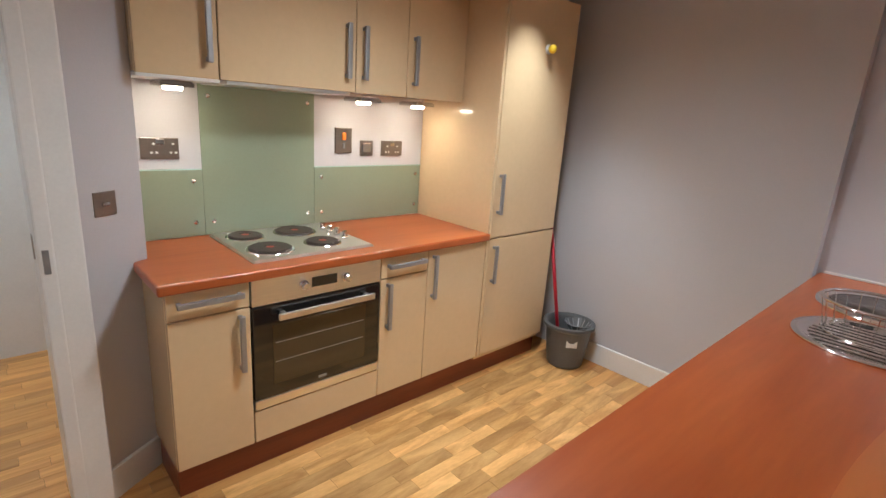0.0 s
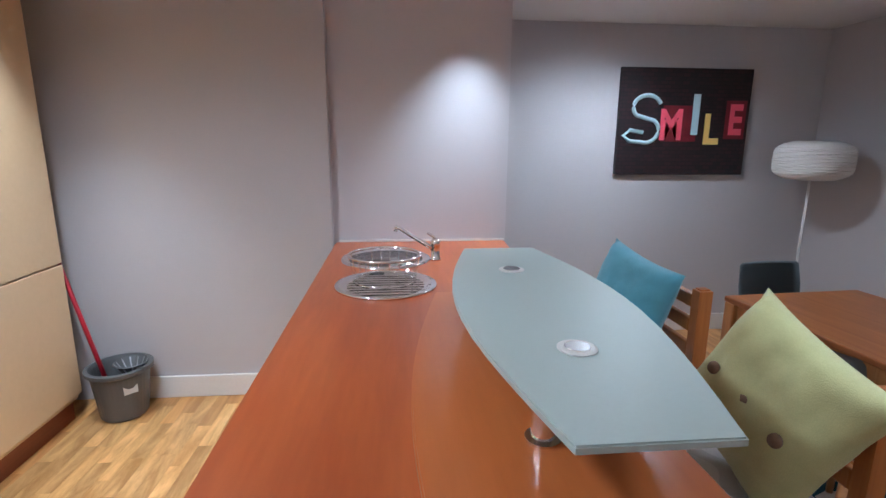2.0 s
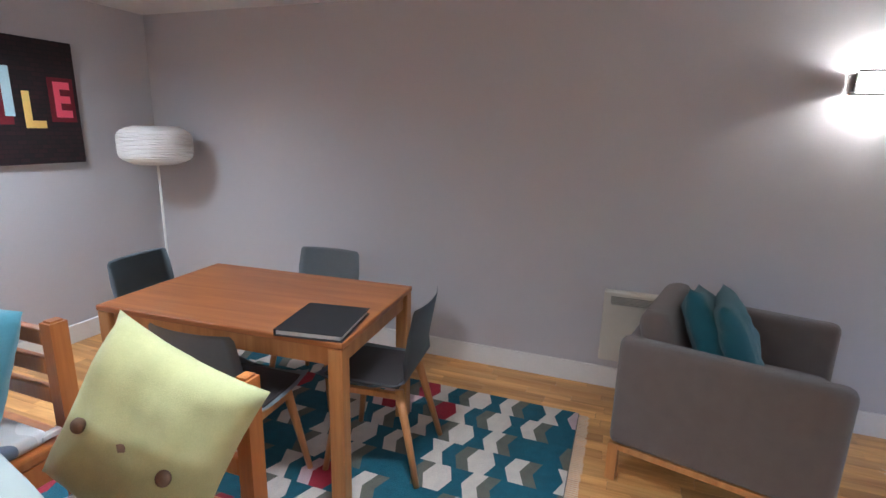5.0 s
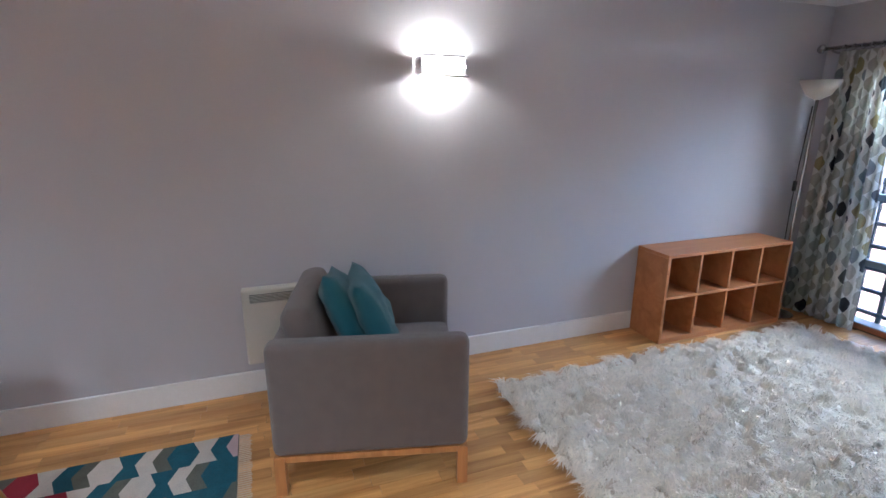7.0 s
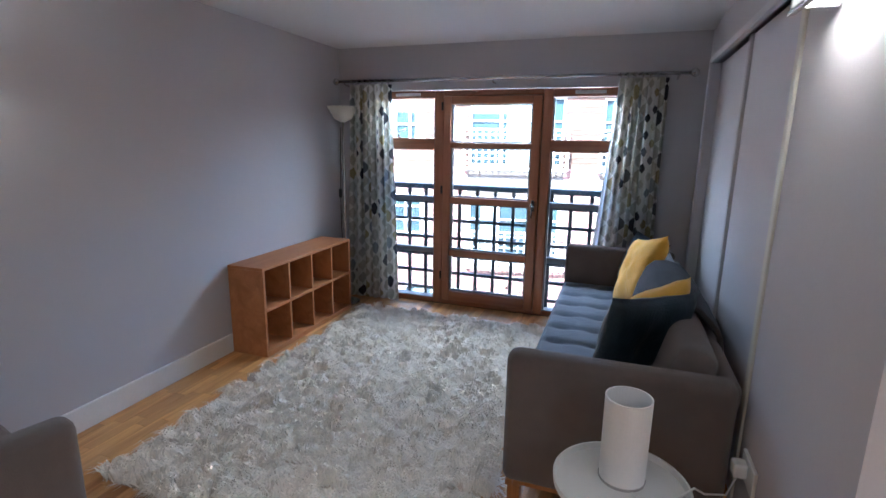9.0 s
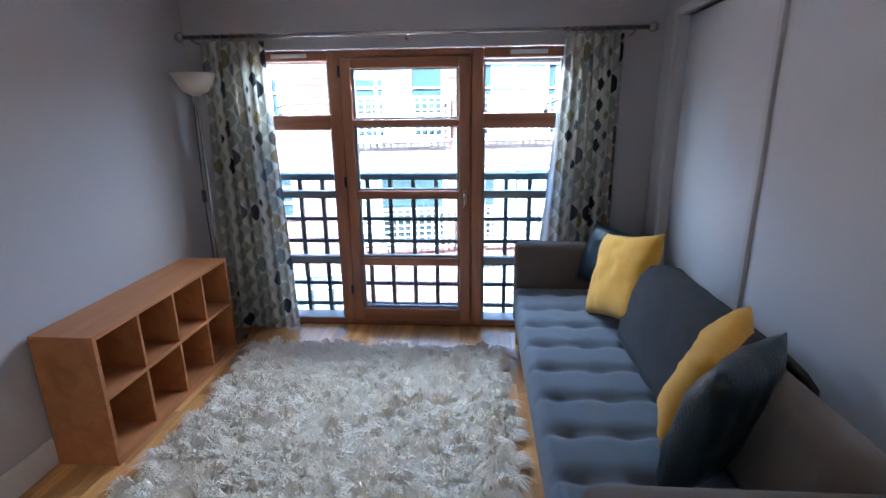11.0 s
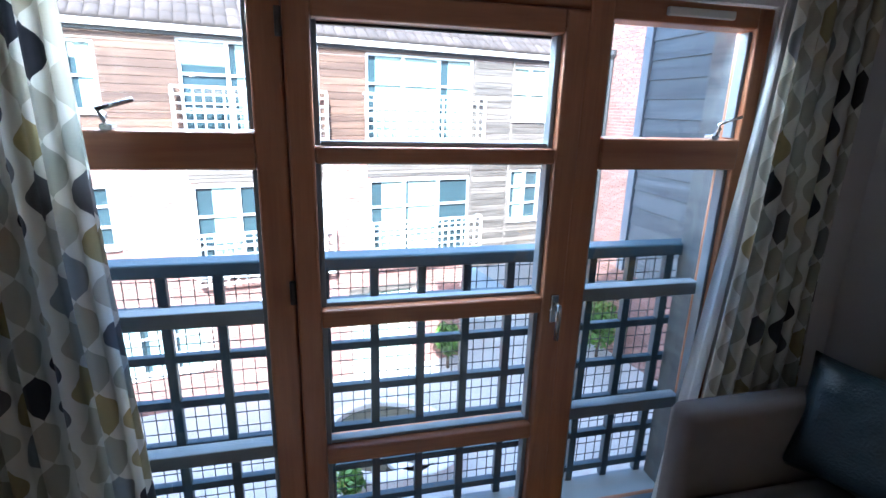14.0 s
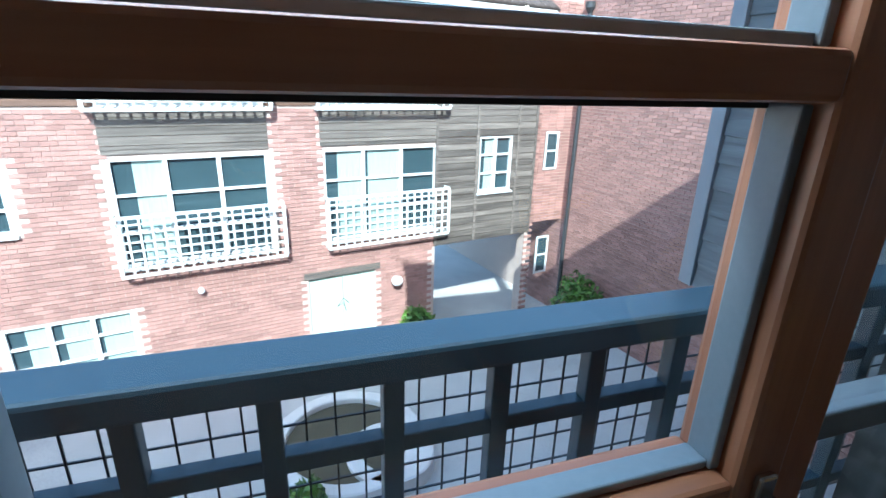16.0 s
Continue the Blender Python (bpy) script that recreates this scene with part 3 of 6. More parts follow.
# hall doorway
door = thing("door_1", "open hall doorway with a white painted frame", "door", kind="structure")
part("door_frame", bx(-1.44, -1.22, 2.30, 2.345, 0, 2.08, 0.006), M["white"], door)
part("door_frame", bx(-1.44, -1.22, 1.43, 1.475, 0, 2.08, 0.006), M["white"], door)
part("door_frame", bx(-1.44, -1.22, 1.475, 2.30, 2.03, 2.08, 0.006), M["white"], door)
part("architrave", bx(-1.247, -1.225, 2.335, 2.425, 0, 2.13, 0.006), M["white"], door)
part("strike_plate", bx(-1.2215, -1.2175, 2.312, 2.330, 0.95, 1.03, 0.001), M["handle"], door, "steel strike plate")
part("strike_plate", bx(-1.34, -1.31, 2.296, 2.301, 0.98, 1.06, 0.001), M["silver"], door)
single("light_switch", moved(bx(-0.043, 0.043, -0.004, 0.004, -0.043, 0.043, 0.003), pose(-1.316, 2.508, 1.15, 0, 0, 122)), M["socket"], "antique steel plate light switch on the grey wall", "switch")
rock = moved(bx(-0.014, 0.014, -0.004, 0.004, -0.006, 0.006, 0.002), pose(-1.311, 2.511, 1.15, 0, 0, 122))
single("switch_rocker", rock, M["silver"], "small metal rocker of the light switch", "switch")

# sliding door in the recess
slide = thing("door_2", "grey sliding door with pale timber edge trim", "door", kind="structure")
# panels take the lightened copy of the wall paint
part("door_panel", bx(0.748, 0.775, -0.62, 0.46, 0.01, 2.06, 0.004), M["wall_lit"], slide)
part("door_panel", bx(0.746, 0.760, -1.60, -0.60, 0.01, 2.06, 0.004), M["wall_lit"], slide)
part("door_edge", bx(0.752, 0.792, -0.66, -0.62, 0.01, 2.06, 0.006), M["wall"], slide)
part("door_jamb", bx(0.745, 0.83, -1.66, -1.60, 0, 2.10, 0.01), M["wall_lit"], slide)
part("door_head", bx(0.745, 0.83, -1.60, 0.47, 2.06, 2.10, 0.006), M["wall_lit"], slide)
part("edge_trim", bx(0.745, 0.868, 0.47, 0.515, 0, 2.30, 0.006), M["heater"], slide, "pale cream timber edge trim")

# ---------- balcony window ----------
win = thing("window_1", "stained timber balcony window with a glazed door", "window", kind="structure")
FY0, FY1 = -2.02, -1.93
W, WX = M["window_wood"], M["window_wood_x"]


def upright(x0, x1, z0=0.0, z1=1.95, y0=FY0, y1=FY1, name="window_frame"):
    return part(name, bx(x0, x1, y0, y1, z0, z1, 0.007), W, win)


def cross(x0, x1, z0, z1, y0=FY0, y1=FY1, m=None, name="window_frame", parent=None):
    return part(name, bx(x0, x1, y0, y1, z0, z1, 0.007), m or WX, parent or win)


upright(3.405, 3.46), upright(1.34, 1.395), upright(2.862, 2.945), upright(1.91, 1.99)
cross(1.395, 1.91, 1.885, 1.95), cross(1.99, 2.862, 1.905, 1.95), cross(2.945, 3.405, 1.885, 1.95)
cross(1.395, 1.91, 0.0, 0.045), cross(1.99, 2.862, 0.0, 0.035), cross(2.945, 3.405, 0.0, 0.045)
for a, b in ((1.395, 1.91), (2.945, 3.405)):
    cross(a, b, 1.44, 1.54, FY0, FY1 + 0.012)
    for z in (0.47, 0.96):
        part("glazing_bar", bx(a, b, FY0 - 0.02, FY0 + 0.035, z, z + 0.05, 0.004), M["bar_grey"], win)
    for z0, z1 in ((0.045, 0.47), (0.53, 0.96), (1.02, 1.44), (1.54, 1.885)):
        p = part("pane", bx(a, b, FY0 + 0.020, FY0 + 0.026, z0, z1, 0), M["pane"], win)
        p.visible_shadow = False
    for x in (a, b):
        s = 1 if x == a else -1
        part("glazing_bead", bx(x, x + s * 0.014, FY0 + 0.03, FY1 - 0.02, 0.05, 1.435, 0.003), M["bar_grey"], win, "pale grey glazing bead")
        part("glazing_bead", bx(x, x + s * 0.014, FY0 + 0.03, FY1 - 0.02, 1.545, 1.88, 0.003), M["bar_grey"], win)
    part("sill", bx(a, b, FY0 + 0.03, FY1 + 0.0, 0.046, 0.052, 0), M["bar_grey"], win)
leaf = thing("balcony_door", "closed stained timber balcony door with four panes", "door", kind="structure")
DY0, DY1 = -2.005, -1.91
for x0, x1 in ((1.995, 2.072), (2.788, 2.857)):
    part("stile", bx(x0, x1, DY0, DY1, 0.04, 1.90, 0.008), W, leaf)
for z0, z1 in ((0.04, 0.135), (0.472, 0.53), (0.962, 1.02), (1.458, 1.505), (1.832, 1.90)):
    part("door_rail", bx(2.072, 2.788, DY0, DY1, z0, z1, 0.007), WX, leaf)
for z0, z1 in ((0.135, 0.472), (0.53, 0.962), (1.02, 1.458), (1.505, 1.832)):
    p = part("pane", bx(2.072, 2.788, DY0 + 0.02, DY0 + 0.026, z0, z1, 0), M["pane"], leaf)
    p.visible_shadow = False
    for x0, x1 in ((2.0725, 2.088), (2.772, 2.7875)):
        part("glazing_bead", bx(x0, x1, DY0 + 0.03, DY1 - 0.025, z0 + 0.002, z1 - 0.002, 0.003), M["bar_grey"], leaf)
    part("glazing_bead", bx(2.088, 2.772, DY0 + 0.03, DY1 - 0.03, z0 + 0.001, z0 + 0.014, 0.003), M["bar_grey"], leaf)
    part("gasket", bx(2.088, 2.772, DY0 + 0.015, DY0 + 0.034, z1 - 0.008, z1 - 0.001, 0.001), M["plastic_k"], leaf)
for x0, x1 in ((2.845, 2.875), (1.978, 2.006)):
    part("door_stop", bx(x0, x1, -2.024, -2.007, 0.0, 1.93, 0.002), W, win)
part("door_stop", bx(2.006, 2.845, -2.024, -2.007, 1.885, 1.93, 0.002), WX, win)
part("door_stop", bx(2.006, 2.845, -2.024, -2.007, 0.0, 0.06, 0.002), WX, win)
h = part("door_handle", bx(2.018, 2.046, DY1, DY1 + 0.012, 0.93, 1.03, 0.004), M["silver"], leaf, "satin metal lever handle pointing down")
part("lever", tube([(2.032, DY1 + 0.01, 1.0), (2.032, DY1 + 0.045, 1.0), (2.035, DY1 + 0.05, 0.985), (2.036, DY1 + 0.05, 0.885)], 0.0085, 10), M["silver"], h, smooth=True)
for z in (0.25, 1.05, 1.78):
    part("hinge", turned([(0.009, 0), (0.009, 0.07)], (2.866, DY1 + 0.004, z), 12), M["plastic_k"], leaf, smooth=True)
for x, s in ((3.29, -1), (1.50, -1)):
    st = part("window_stay", bx(x - 0.015, x + 0.015, FY1 - 0.02, FY1 + 0.016, 1.54, 1.556, 0.003), M["silver"], win, "small metal casement handle")
    part("lever", tube([(x, FY1 + 0.006, 1.55), (x, FY1 + 0.03, 1.575), (x - s * 0.01, FY1 + 0.03, 1.59), (x + s * 0.075, FY1 + 0.03, 1.615)], 0.006, 8), M["silver"], st, smooth=True)
for x in (1.62, 3.2):
    part("trickle_vent", bx(x - 0.12, x + 0.12, FY1, FY1 + 0.015, 1.905, 1.93, 0.004), M["white"], win)

# ---------- railing outside ----------
rail = thing("balcony_railing", "dark painted trellis balcony railing with wire mesh", "railing")
RY = -2.20
part("top_rail", bx(1.02, 3.95, RY - 0.045, RY + 0.045, 1.062, 1.112, 0.008), M["rail"], rail)
for z in (0.045, 0.22, 0.395, 0.57, 0.745, 0.92):
    part("rail_bar", bx(1.02, 3.95, RY - 0.012, RY + 0.018, z, z + 0.030, 0.003), M["rail"], rail)
post = bx(-0.016, 0.016, RY - 0.010, RY + 0.020, 0.0, 1.062, 0.003)
me = mesh_of("post", post, M["rail"])
for k in range(17):
    shared("post", me, rail, pose(1.036 + 0.174 * k, 0.0, 0))
wires = [(x, x + 0.003, RY - 0.020, RY - 0.017, 0.02, 1.062) for x in np.arange(1.03, 3.95, 0.0435)]
wires += [(1.02, 3.95, RY - 0.023, RY - 0.020, z, z + 0.003) for z in np.arange(0.04, 1.05, 0.0583)]
tagged(pieces("wire_mesh", wires, M["wire"], rail), kind="stuff")

# ---------- kitchen ----------
KX, KB = -1.065, -1.68          # door faces, back wall


def bar_handle(parent, at, length, upright_=True):
    """A square bar handle on two feet, standing off a door that faces +x."""
    x, y, z = at
    if upright_:
        h = part("handle", bx(x + 0.022, x + 0.036, y - 0.011, y + 0.011, z - length / 2, z + length / 2, 0.004), M["handle"], parent, "satin grey bar handle")
        for s in (-1, 1):
            part("handle_foot", bx(x, x + 0.024, y - 0.008, y + 0.008, z + s * (length / 2 - 0.012) - 0.008, z + s * (length / 2 - 0.012) + 0.008, 0.002), M["handle"], h)
    else:
        h = part("handle", bx(x + 0.022, x + 0.036, y - length / 2, y + length / 2, z - 0.011, z + 0.011, 0.004), M["handle"], parent, "satin grey bar handle")
        for s in (-1, 1):
            part("handle_foot", bx(x, x + 0.024, y + s * (length / 2 - 0.012) - 0.008, y + s * (length / 2 - 0.012) + 0.008, z - 0.008, z + 0.008, 0.002), M["handle"], h)


def base_unit(y0, y1, drawer, handle_y, label):
    u = thing("base_cabinet", label, "cabinet", group="kitchen base units")
    part("body", bx(KB, KX - 0.022, y0 + 0.001, y1 - 0.001, 0.15, 0.868, 0.001), M["cream"], u)
    top = 0.865
    if drawer:
        d = part("drawer_front", bx(KX - 0.02, KX, y0 + 0.002, y1 - 0.002, 0.765, 0.865, 0.003), M["cream"], u)
        bar_handle(d, (KX, (y0 + y1) / 2, 0.825), min(0.24, y1 - y0 - 0.06), False)
        top = 0.760
    d = part("door", bx(KX - 0.02, KX, y0 + 0.002, y1 - 0.002, 0.152, top, 0.003), M["cream"], u)
    bar_handle(d, (KX, handle_y, top - 0.135 if drawer else 0.725), 0.235)


base_unit(2.61, 2.905, True, 2.862, "cream gloss base cabinet with a drawer beside the oven")
base_unit(3.52, 3.81, True, 3.56, "cream gloss base cabinet with a drawer next to the oven")
base_unit(3.81, 4.235, False, 3.845, "cream gloss base cabinet with one tall door")
u = thing("oven_housing", "cream gloss panel under the built-in oven", "cabinet", group="kitchen base units")
part("body", bx(KB, KX - 0.03, 2.907, 3.518, 0.15, 0.27, 0.001), M["cream"], u)
part("front_panel", bx(KX - 0.02, KX, 2.908, 3.517, 0.152, 0.295, 0.003), M["cream"], u)

oven = thing("oven", "built-in steel and black glass electric oven", "oven")
part("body", bx(KB + 0.05, KX - 0.03, 2.93, 3.50, 0.30, 0.86, 0), M["plastic_k"], oven)
part("control_panel", bx(KX - 0.025, KX + 0.002, 2.91, 3.515, 0.757, 0.866, 0.002), M["steel"], oven)
od = part("oven_door", bx(KX - 0.025, KX + 0.004, 2.91, 3.515, 0.345, 0.752, 0.004), M["black"], oven, "black glass oven door")
part("oven_window", bx(KX + 0.004, KX + 0.0055, 2.99, 3.435, 0.40, 0.665, 0.0), M["oven_in"], od)
for z in (0.50, 0.585):
    part("oven_shelf", bx(KX + 0.0055, KX + 0.0065, 3.0, 3.425, z, z + 0.003, 0), M["handle"], od)
part("bottom_strip", bx(KX - 0.025, KX + 0.004, 2.91, 3.515, 0.302, 0.342, 0.002), M["steel"], oven)
oh = part("oven_handle", bx(KX + 0.035, KX + 0.048, 3.0, 3.46, 0.695, 0.725, 0.005), M["steel"], od, "flat brushed steel handle")
for y in (3.03, 3.43):
    part("handle_foot", bx(KX + 0.004, KX + 0.036, y - 0.01, y + 0.01, 0.70, 0.72, 0.002), M["steel"], oh)
for y in (3.125, 3.325):
    k = part("knob", turned([(0.020, 0), (0.020, 0.012), (0.016, 0.014), (0.016, 0.032), (0.013, 0.035)], (KX + 0.002, y, 0.815), 24, "x"), M["chrome"], oven, smooth=False)
part("display", bx(KX + 0.002, KX + 0.0035, 3.165, 3.285, 0.795, 0.838, 0), M["black"], oven)
part("logo", bx(KX + 0.004, KX + 0.0052, 3.195, 3.235, 0.362, 0.374, 0), M["handle"], od)

single("worktop", bx(KB + 0.002, -1.040, 2.585, 4.240, 0.870, 0.910, 0.009, 3), M["cherry"], "cherry laminate worktop along the wall", "worktop")
single("plinth", bx(-1.60, -1.115, 2.62, 4.86, 0.0, 0.148, 0.002), M["plinth"], "dark red wood plinth under the units", "plinth")

hob = thing("hob", "stainless steel hob with four solid plates", "hob")
part("tray", slab([(-1.64, 2.95), (-1.13, 2.95), (-1.13, 3.52), (-1.64, 3.52)], 0.9105, 0.922, 0.006), M["steel"], hob)
for x, y, r in ((-1.52, 3.07, 0.075), (-1.27, 3.08, 0.09), (-1.51, 3.31, 0.092), (-1.27, 3.33, 0.075)):
    pl = part("hot_plate", turned([(r, 0.922), (r, 0.930), (r - 0.006, 0.934), (0.028, 0.934), (0.024, 0.932), (0, 0.932)], (x, y, 0), 36), M["iron"], hob, smooth=False)
    part("plate_ring", turned([(r + 0.012, 0.922), (r + 0.009, 0.926), (r + 0.0015, 0.926)], (x, y, 0), 36), M["chrome"], hob)
    part("red_spot", turned([(0.017, 0.9322), (0.0, 0.9332)], (x, y, 0), 16), M["red_dot"], pl)
for x in (-1.50, -1.43, -1.36, -1.29):
    part("knob", turned([(0.017, 0.922), (0.017, 0.932), (0.014, 0.934), (0.013, 0.956), (0.010, 0.958)], (x, 3.46, 0), 20), M["chrome"], hob, smooth=False)

for y0, y1, z1 in ((2.64, 2.945, 1.215), (2.945, 3.505, 1.59), (3.505, 4.235, 1.215)):
    sp = thing("splashback", "pale green glass splashback with chrome fixings", "splashback", group="glass splashbacks")
    part("glass_sheet", bx(KB + 0.001, KB + 0.010, y0 + 0.001, y1 - 0.001, 0.912, z1, 0.001), M["splash"], sp)
    part("top_edge", bx(KB + 0.001, KB + 0.011, y0 + 0.001, y1 - 0.001, z1 + 0.0005, z1 + 0.005, 0), M["frost_edge"], sp)
    for y in (y0 + 0.04, y1 - 0.04):
        for z in (0.975, z1 - 0.05):
            part("screw_cap", turned([(0.011, 0), (0.010, 0.006), (0.004, 0.009)], (KB + 0.010, y, z), 14, "x"), M["chrome"], sp, smooth=True)


def socket(y0, y1, z0, z1, label, extra):
    s = thing("wall_socket", label, "socket", group="kitchen sockets")
    part("plate", bx(KB + 0.0, KB + 0.009, y0, y1, z0, z1, 0.003), M["socket"], s)
    for name, a, b, c, d, m in extra:
        part(name, bx(KB + 0.009, KB + 0.013, a, b, c, d, 0.001), m, s)


holes = [("pin_hole", y + dy, y + dy + 0.010, z, z + 0.008, M["plastic_w"]) for y in (2.745, 2.82) for dy, z in ((0.006, 1.325), (-0.004, 1.288), (0.016, 1.288))]
socket(2.705, 2.855, 1.265, 1.355, "double antique steel socket with white pins", holes + [("rocker", 2.765, 2.797, 1.327, 1.349, M["silver"])])
holes = [("pin_hole", y + dy, y + dy + 0.010, z, z + 0.008, M["plastic_w"]) for y in (3.965, 4.035) for dy, z in ((0.006, 1.325), (-0.004, 1.292), (0.016, 1.292))]
socket(3.935, 4.085, 1.275, 1.36, "double antique steel socket near the fridge", holes + [("rocker", 3.995, 4.025, 1.33, 1.35, M["silver"])])
socket(3.63, 3.735, 1.29, 1.425, "tall steel cooker switch with an orange neon", [("rocker", 3.672, 3.695, 1.36, 1.40, M["orange"]), ("rocker", 3.676, 3.69, 1.315, 1.345, M["handle"])])
socket(3.79, 3.875, 1.275, 1.36, "single steel switched spur", [("rocker", 3.805, 3.858, 1.295, 1.345, M["silver"])])

UX = -1.335


def wall_unit(y0, y1, handles, label):
    u = thing("wall_cabinet", label, "cabinet", group="kitchen wall units")
    part("body", bx(KB, UX - 0.02, y0 + 0.001, y1 - 0.001, 1.605, 2.19, 0.001), M["cream"], u)
    d = part("door", bx(UX - 0.018, UX, y0 + 0.002, y1 - 0.002, 1.60, 2.19, 0.003), M["cream"], u)
    for y in handles:
        bar_handle(d, (UX, y, 1.775), 0.235)


wall_unit(2.64, 2.925, [2.885], "cream gloss wall cabinet at the end of the row")
wall_unit(2.925, 3.535, [3.485], "wide cream gloss wall cabinet over the hob")
wall_unit(3.535, 3.835, [3.575], "narrow cream gloss wall cabinet")
wall_unit(3.835, 4.238, [3.875], "cream gloss wall cabinet beside the fridge")
single("extractor", bx(KB + 0.03, UX - 0.005, 2.95, 3.51, 1.585, 1.603, 0.003), M["steel"], "slim steel extractor under the wall cabinet", "extractor")
single("light_pelmet", bx(KB + 0.01, UX + 0.004, 2.64, 2.925, 1.588, 1.6005, 0.002), M["white"], "pale strip under the wall cabinet", "pelmet")
for y in (2.80, 3.69, 4.05):
    lt = thing("under_cabinet_light", "small wedge spotlight under the wall cabinet", "light", group="under cabinet lights")
    part("housing", slab([(-1.60, y - 0.055), (-1.43, y - 0.06), (-1.43, y + 0.06), (-1.60, y + 0.055)], 1.565, 1.587, 0.006), M["silver"], lt)
    part("lens", turned([(0.034, 1.552), (0.036, 1.565)], (-1.50, y, 0), 20), M["bulb_soft"], lt, "bright lens")

fr = thing("tall_fridge_cabinet", "tall cream gloss fridge freezer cabinet with two doors", "cabinet")
part("body", bx(KB, KX - 0.024, 4.242, 4.868, 0.12, 2.19, 0.001), M["cream"], fr)
part("side_panel", bx(KB, KX + 0.0, 4.241, 4.259, 0.15, 2.19, 0.002), M["cream"], fr)
for z0, z1, hz in ((0.152, 0.868, 0.72), (0.876, 2.188, 1.125)):
    d = part("door", bx(KX - 0.02, KX + 0.002, 4.262, 4.866, z0, z1, 0.004), M["cream"], fr)
    bar_handle(d, (KX + 0.002, 4.30, hz), 0.225)
mg = thing("fridge_magnet_hook", "yellow and white round hook on the fridge door", "hook")
part("base", turned([(0.026, 0), (0.026, 0.006), (0.02, 0.01)], (KX + 0.003, 4.60, 1.915), 24, "x"), M["plastic_w"], mg, smooth=False)
part("ball", turned([(0.0, 0.012), (0.016, 0.014), (0.024, 0.026), (0.024, 0.038), (0.014, 0.050), (0.0, 0.052)], (KX + 0.002, 4.60, 1.915), 20, "x"), M["yellow"], mg, "yellow ball", smooth=True)

bk = thing("mop_bucket", "grey plastic mop bucket with a red handled mop", "bucket", at=(-0.86, 4.92, 0))
bk.matrix_world = pose(-0.875, 4.90, 0) @ Matrix.Diagonal((1.14, 1.14, 1.10, 1))
part("pail", turned([(0.095, 0), (0.102, 0.01), (0.128, 0.235), (0.145, 0.245), (0.145, 0.262), (0.128, 0.265), (0.122, 0.25), (0.098, 0.02), (0, 0.018)], (0, 0, 0), 36), M["plastic_g"], bk, smooth=False)
part("wringer", turned([(0.035, 0.20), (0.07, 0.262), (0.078, 0.268), (0.072, 0.272), (0.04, 0.215)], (0.045, 0.02, 0), 28), M["plastic_g"], bk, "grey slotted wringer cone")
for k in range(12):
    a = 2 * math.pi * k / 12
    part("wringer_slat", tube([(0.045 + 0.036 * math.cos(a), 0.02 + 0.036 * math.sin(a), 0.205), (0.045 + 0.07 * math.cos(a), 0.02 + 0.07 * math.sin(a), 0.266)], 0.004, 6), M["handle"], bk)
part("label", moved(bx(-0.03, 0.03, -0.001, 0.001, -0.02, 0.02, 0), pose(0.085, -0.085, 0.17, -6, 0, 45)), M["paper"], bk, "worn paper label")
part("bail", tube([(0.142 * math.cos(a), 0.142 * math.sin(a), 0.25 - 0.05 * math.sin(a * 1.0)) for a in np.linspace(0, math.pi, 14) - 0.6], 0.004, 6), M["plastic_g"], bk)
mop = thing("mop", "mop with a red metal handle standing in the bucket", "mop", at=(-0.86, 4.92, 0))
part("mop_handle", tube([(-0.055, -0.03, 0.06), (-0.345, 0.075, 1.02)], 0.0115, 12), M["red"], mop, "thin red handle", smooth=True)
part("mop_head", turned([(0.03, 0.02), (0.055, 0.03), (0.05, 0.09), (0.015, 0.14)], (-0.053, -0.036, 0), 16), M["lining"], mop, smooth=True)

# ---------- peninsula ----------
PX0, PX1, PY0 = 0.290, 1.10, 2.55
pen = thing("peninsula", "cherry laminate peninsula on a cream base", "counter")
outline = [(PX0, 5.154), (PX0, PY0)] + [(PX0 + 0.02 + (1.172 - PX0 - 0.02) * k / 6, PY0 - 0.006 * k) for k in range(7)]
outline += [(1.211, 2.62), (1.206, 2.90), (1.200, 3.30), (1.215, 3.7), (1.235, 4.1), (1.28, 4.6), (1.305, 5.154)]
SKX, SKY_ = 0.595, 4.70
hole = [(SKX + 0.19 * math.cos(math.pi * k / 16), SKY_ + 0.19 * math.sin(math.pi * k / 16)) for k in range(17)]
front = [(PX0, SKY_)] + outline[1:-2] + [(1.24, 4.2), (1.285, SKY_)] + [(x, 2 * SKY_ - y) for x, y in hole]
rear = [(1.285, SKY_), (1.305, 5.154), (PX0, 5.154), (PX0, SKY_)] + hole[::-1]
top = slab(front, 0.868, 0.910)
half = bpy.data.meshes.new("half")
other = slab(rear, 0.868, 0.910)
other.to_mesh(half)
other.free()
top.from_mesh(half)
bpy.data.meshes.remove(half)
bmesh.ops.remove_doubles(top, verts=top.verts, dist=1e-4)
bmesh.ops.delete(top, geom=[f for f in top.faces if all(abs(v.co.y - SKY_) < 1e-4 for v in f.verts)], context="FACES_ONLY")
rim_e = [e for e in top.edges if all(v.co.z > 0.909 for v in e.verts) and not all(abs(v.co.y - SKY_) < 1e-4 for v in e.verts)]
bmesh.ops.recalc_face_normals(top, faces=top.faces)
bmesh.ops.bevel(top, geom=rim_e, offset=0.006, segments=2, affect="EDGES")
part("worktop", top, M["cherry"], pen)
part("base", bx(0.33, 0.88, 2.72, 4.46, 0.14, 0.866, 0.002), M["cream"], pen)
part("base", bx(0.33, 0.88, 4.4605, 5.15, 0.14, 0.745, 0.002), M["cream"], pen)
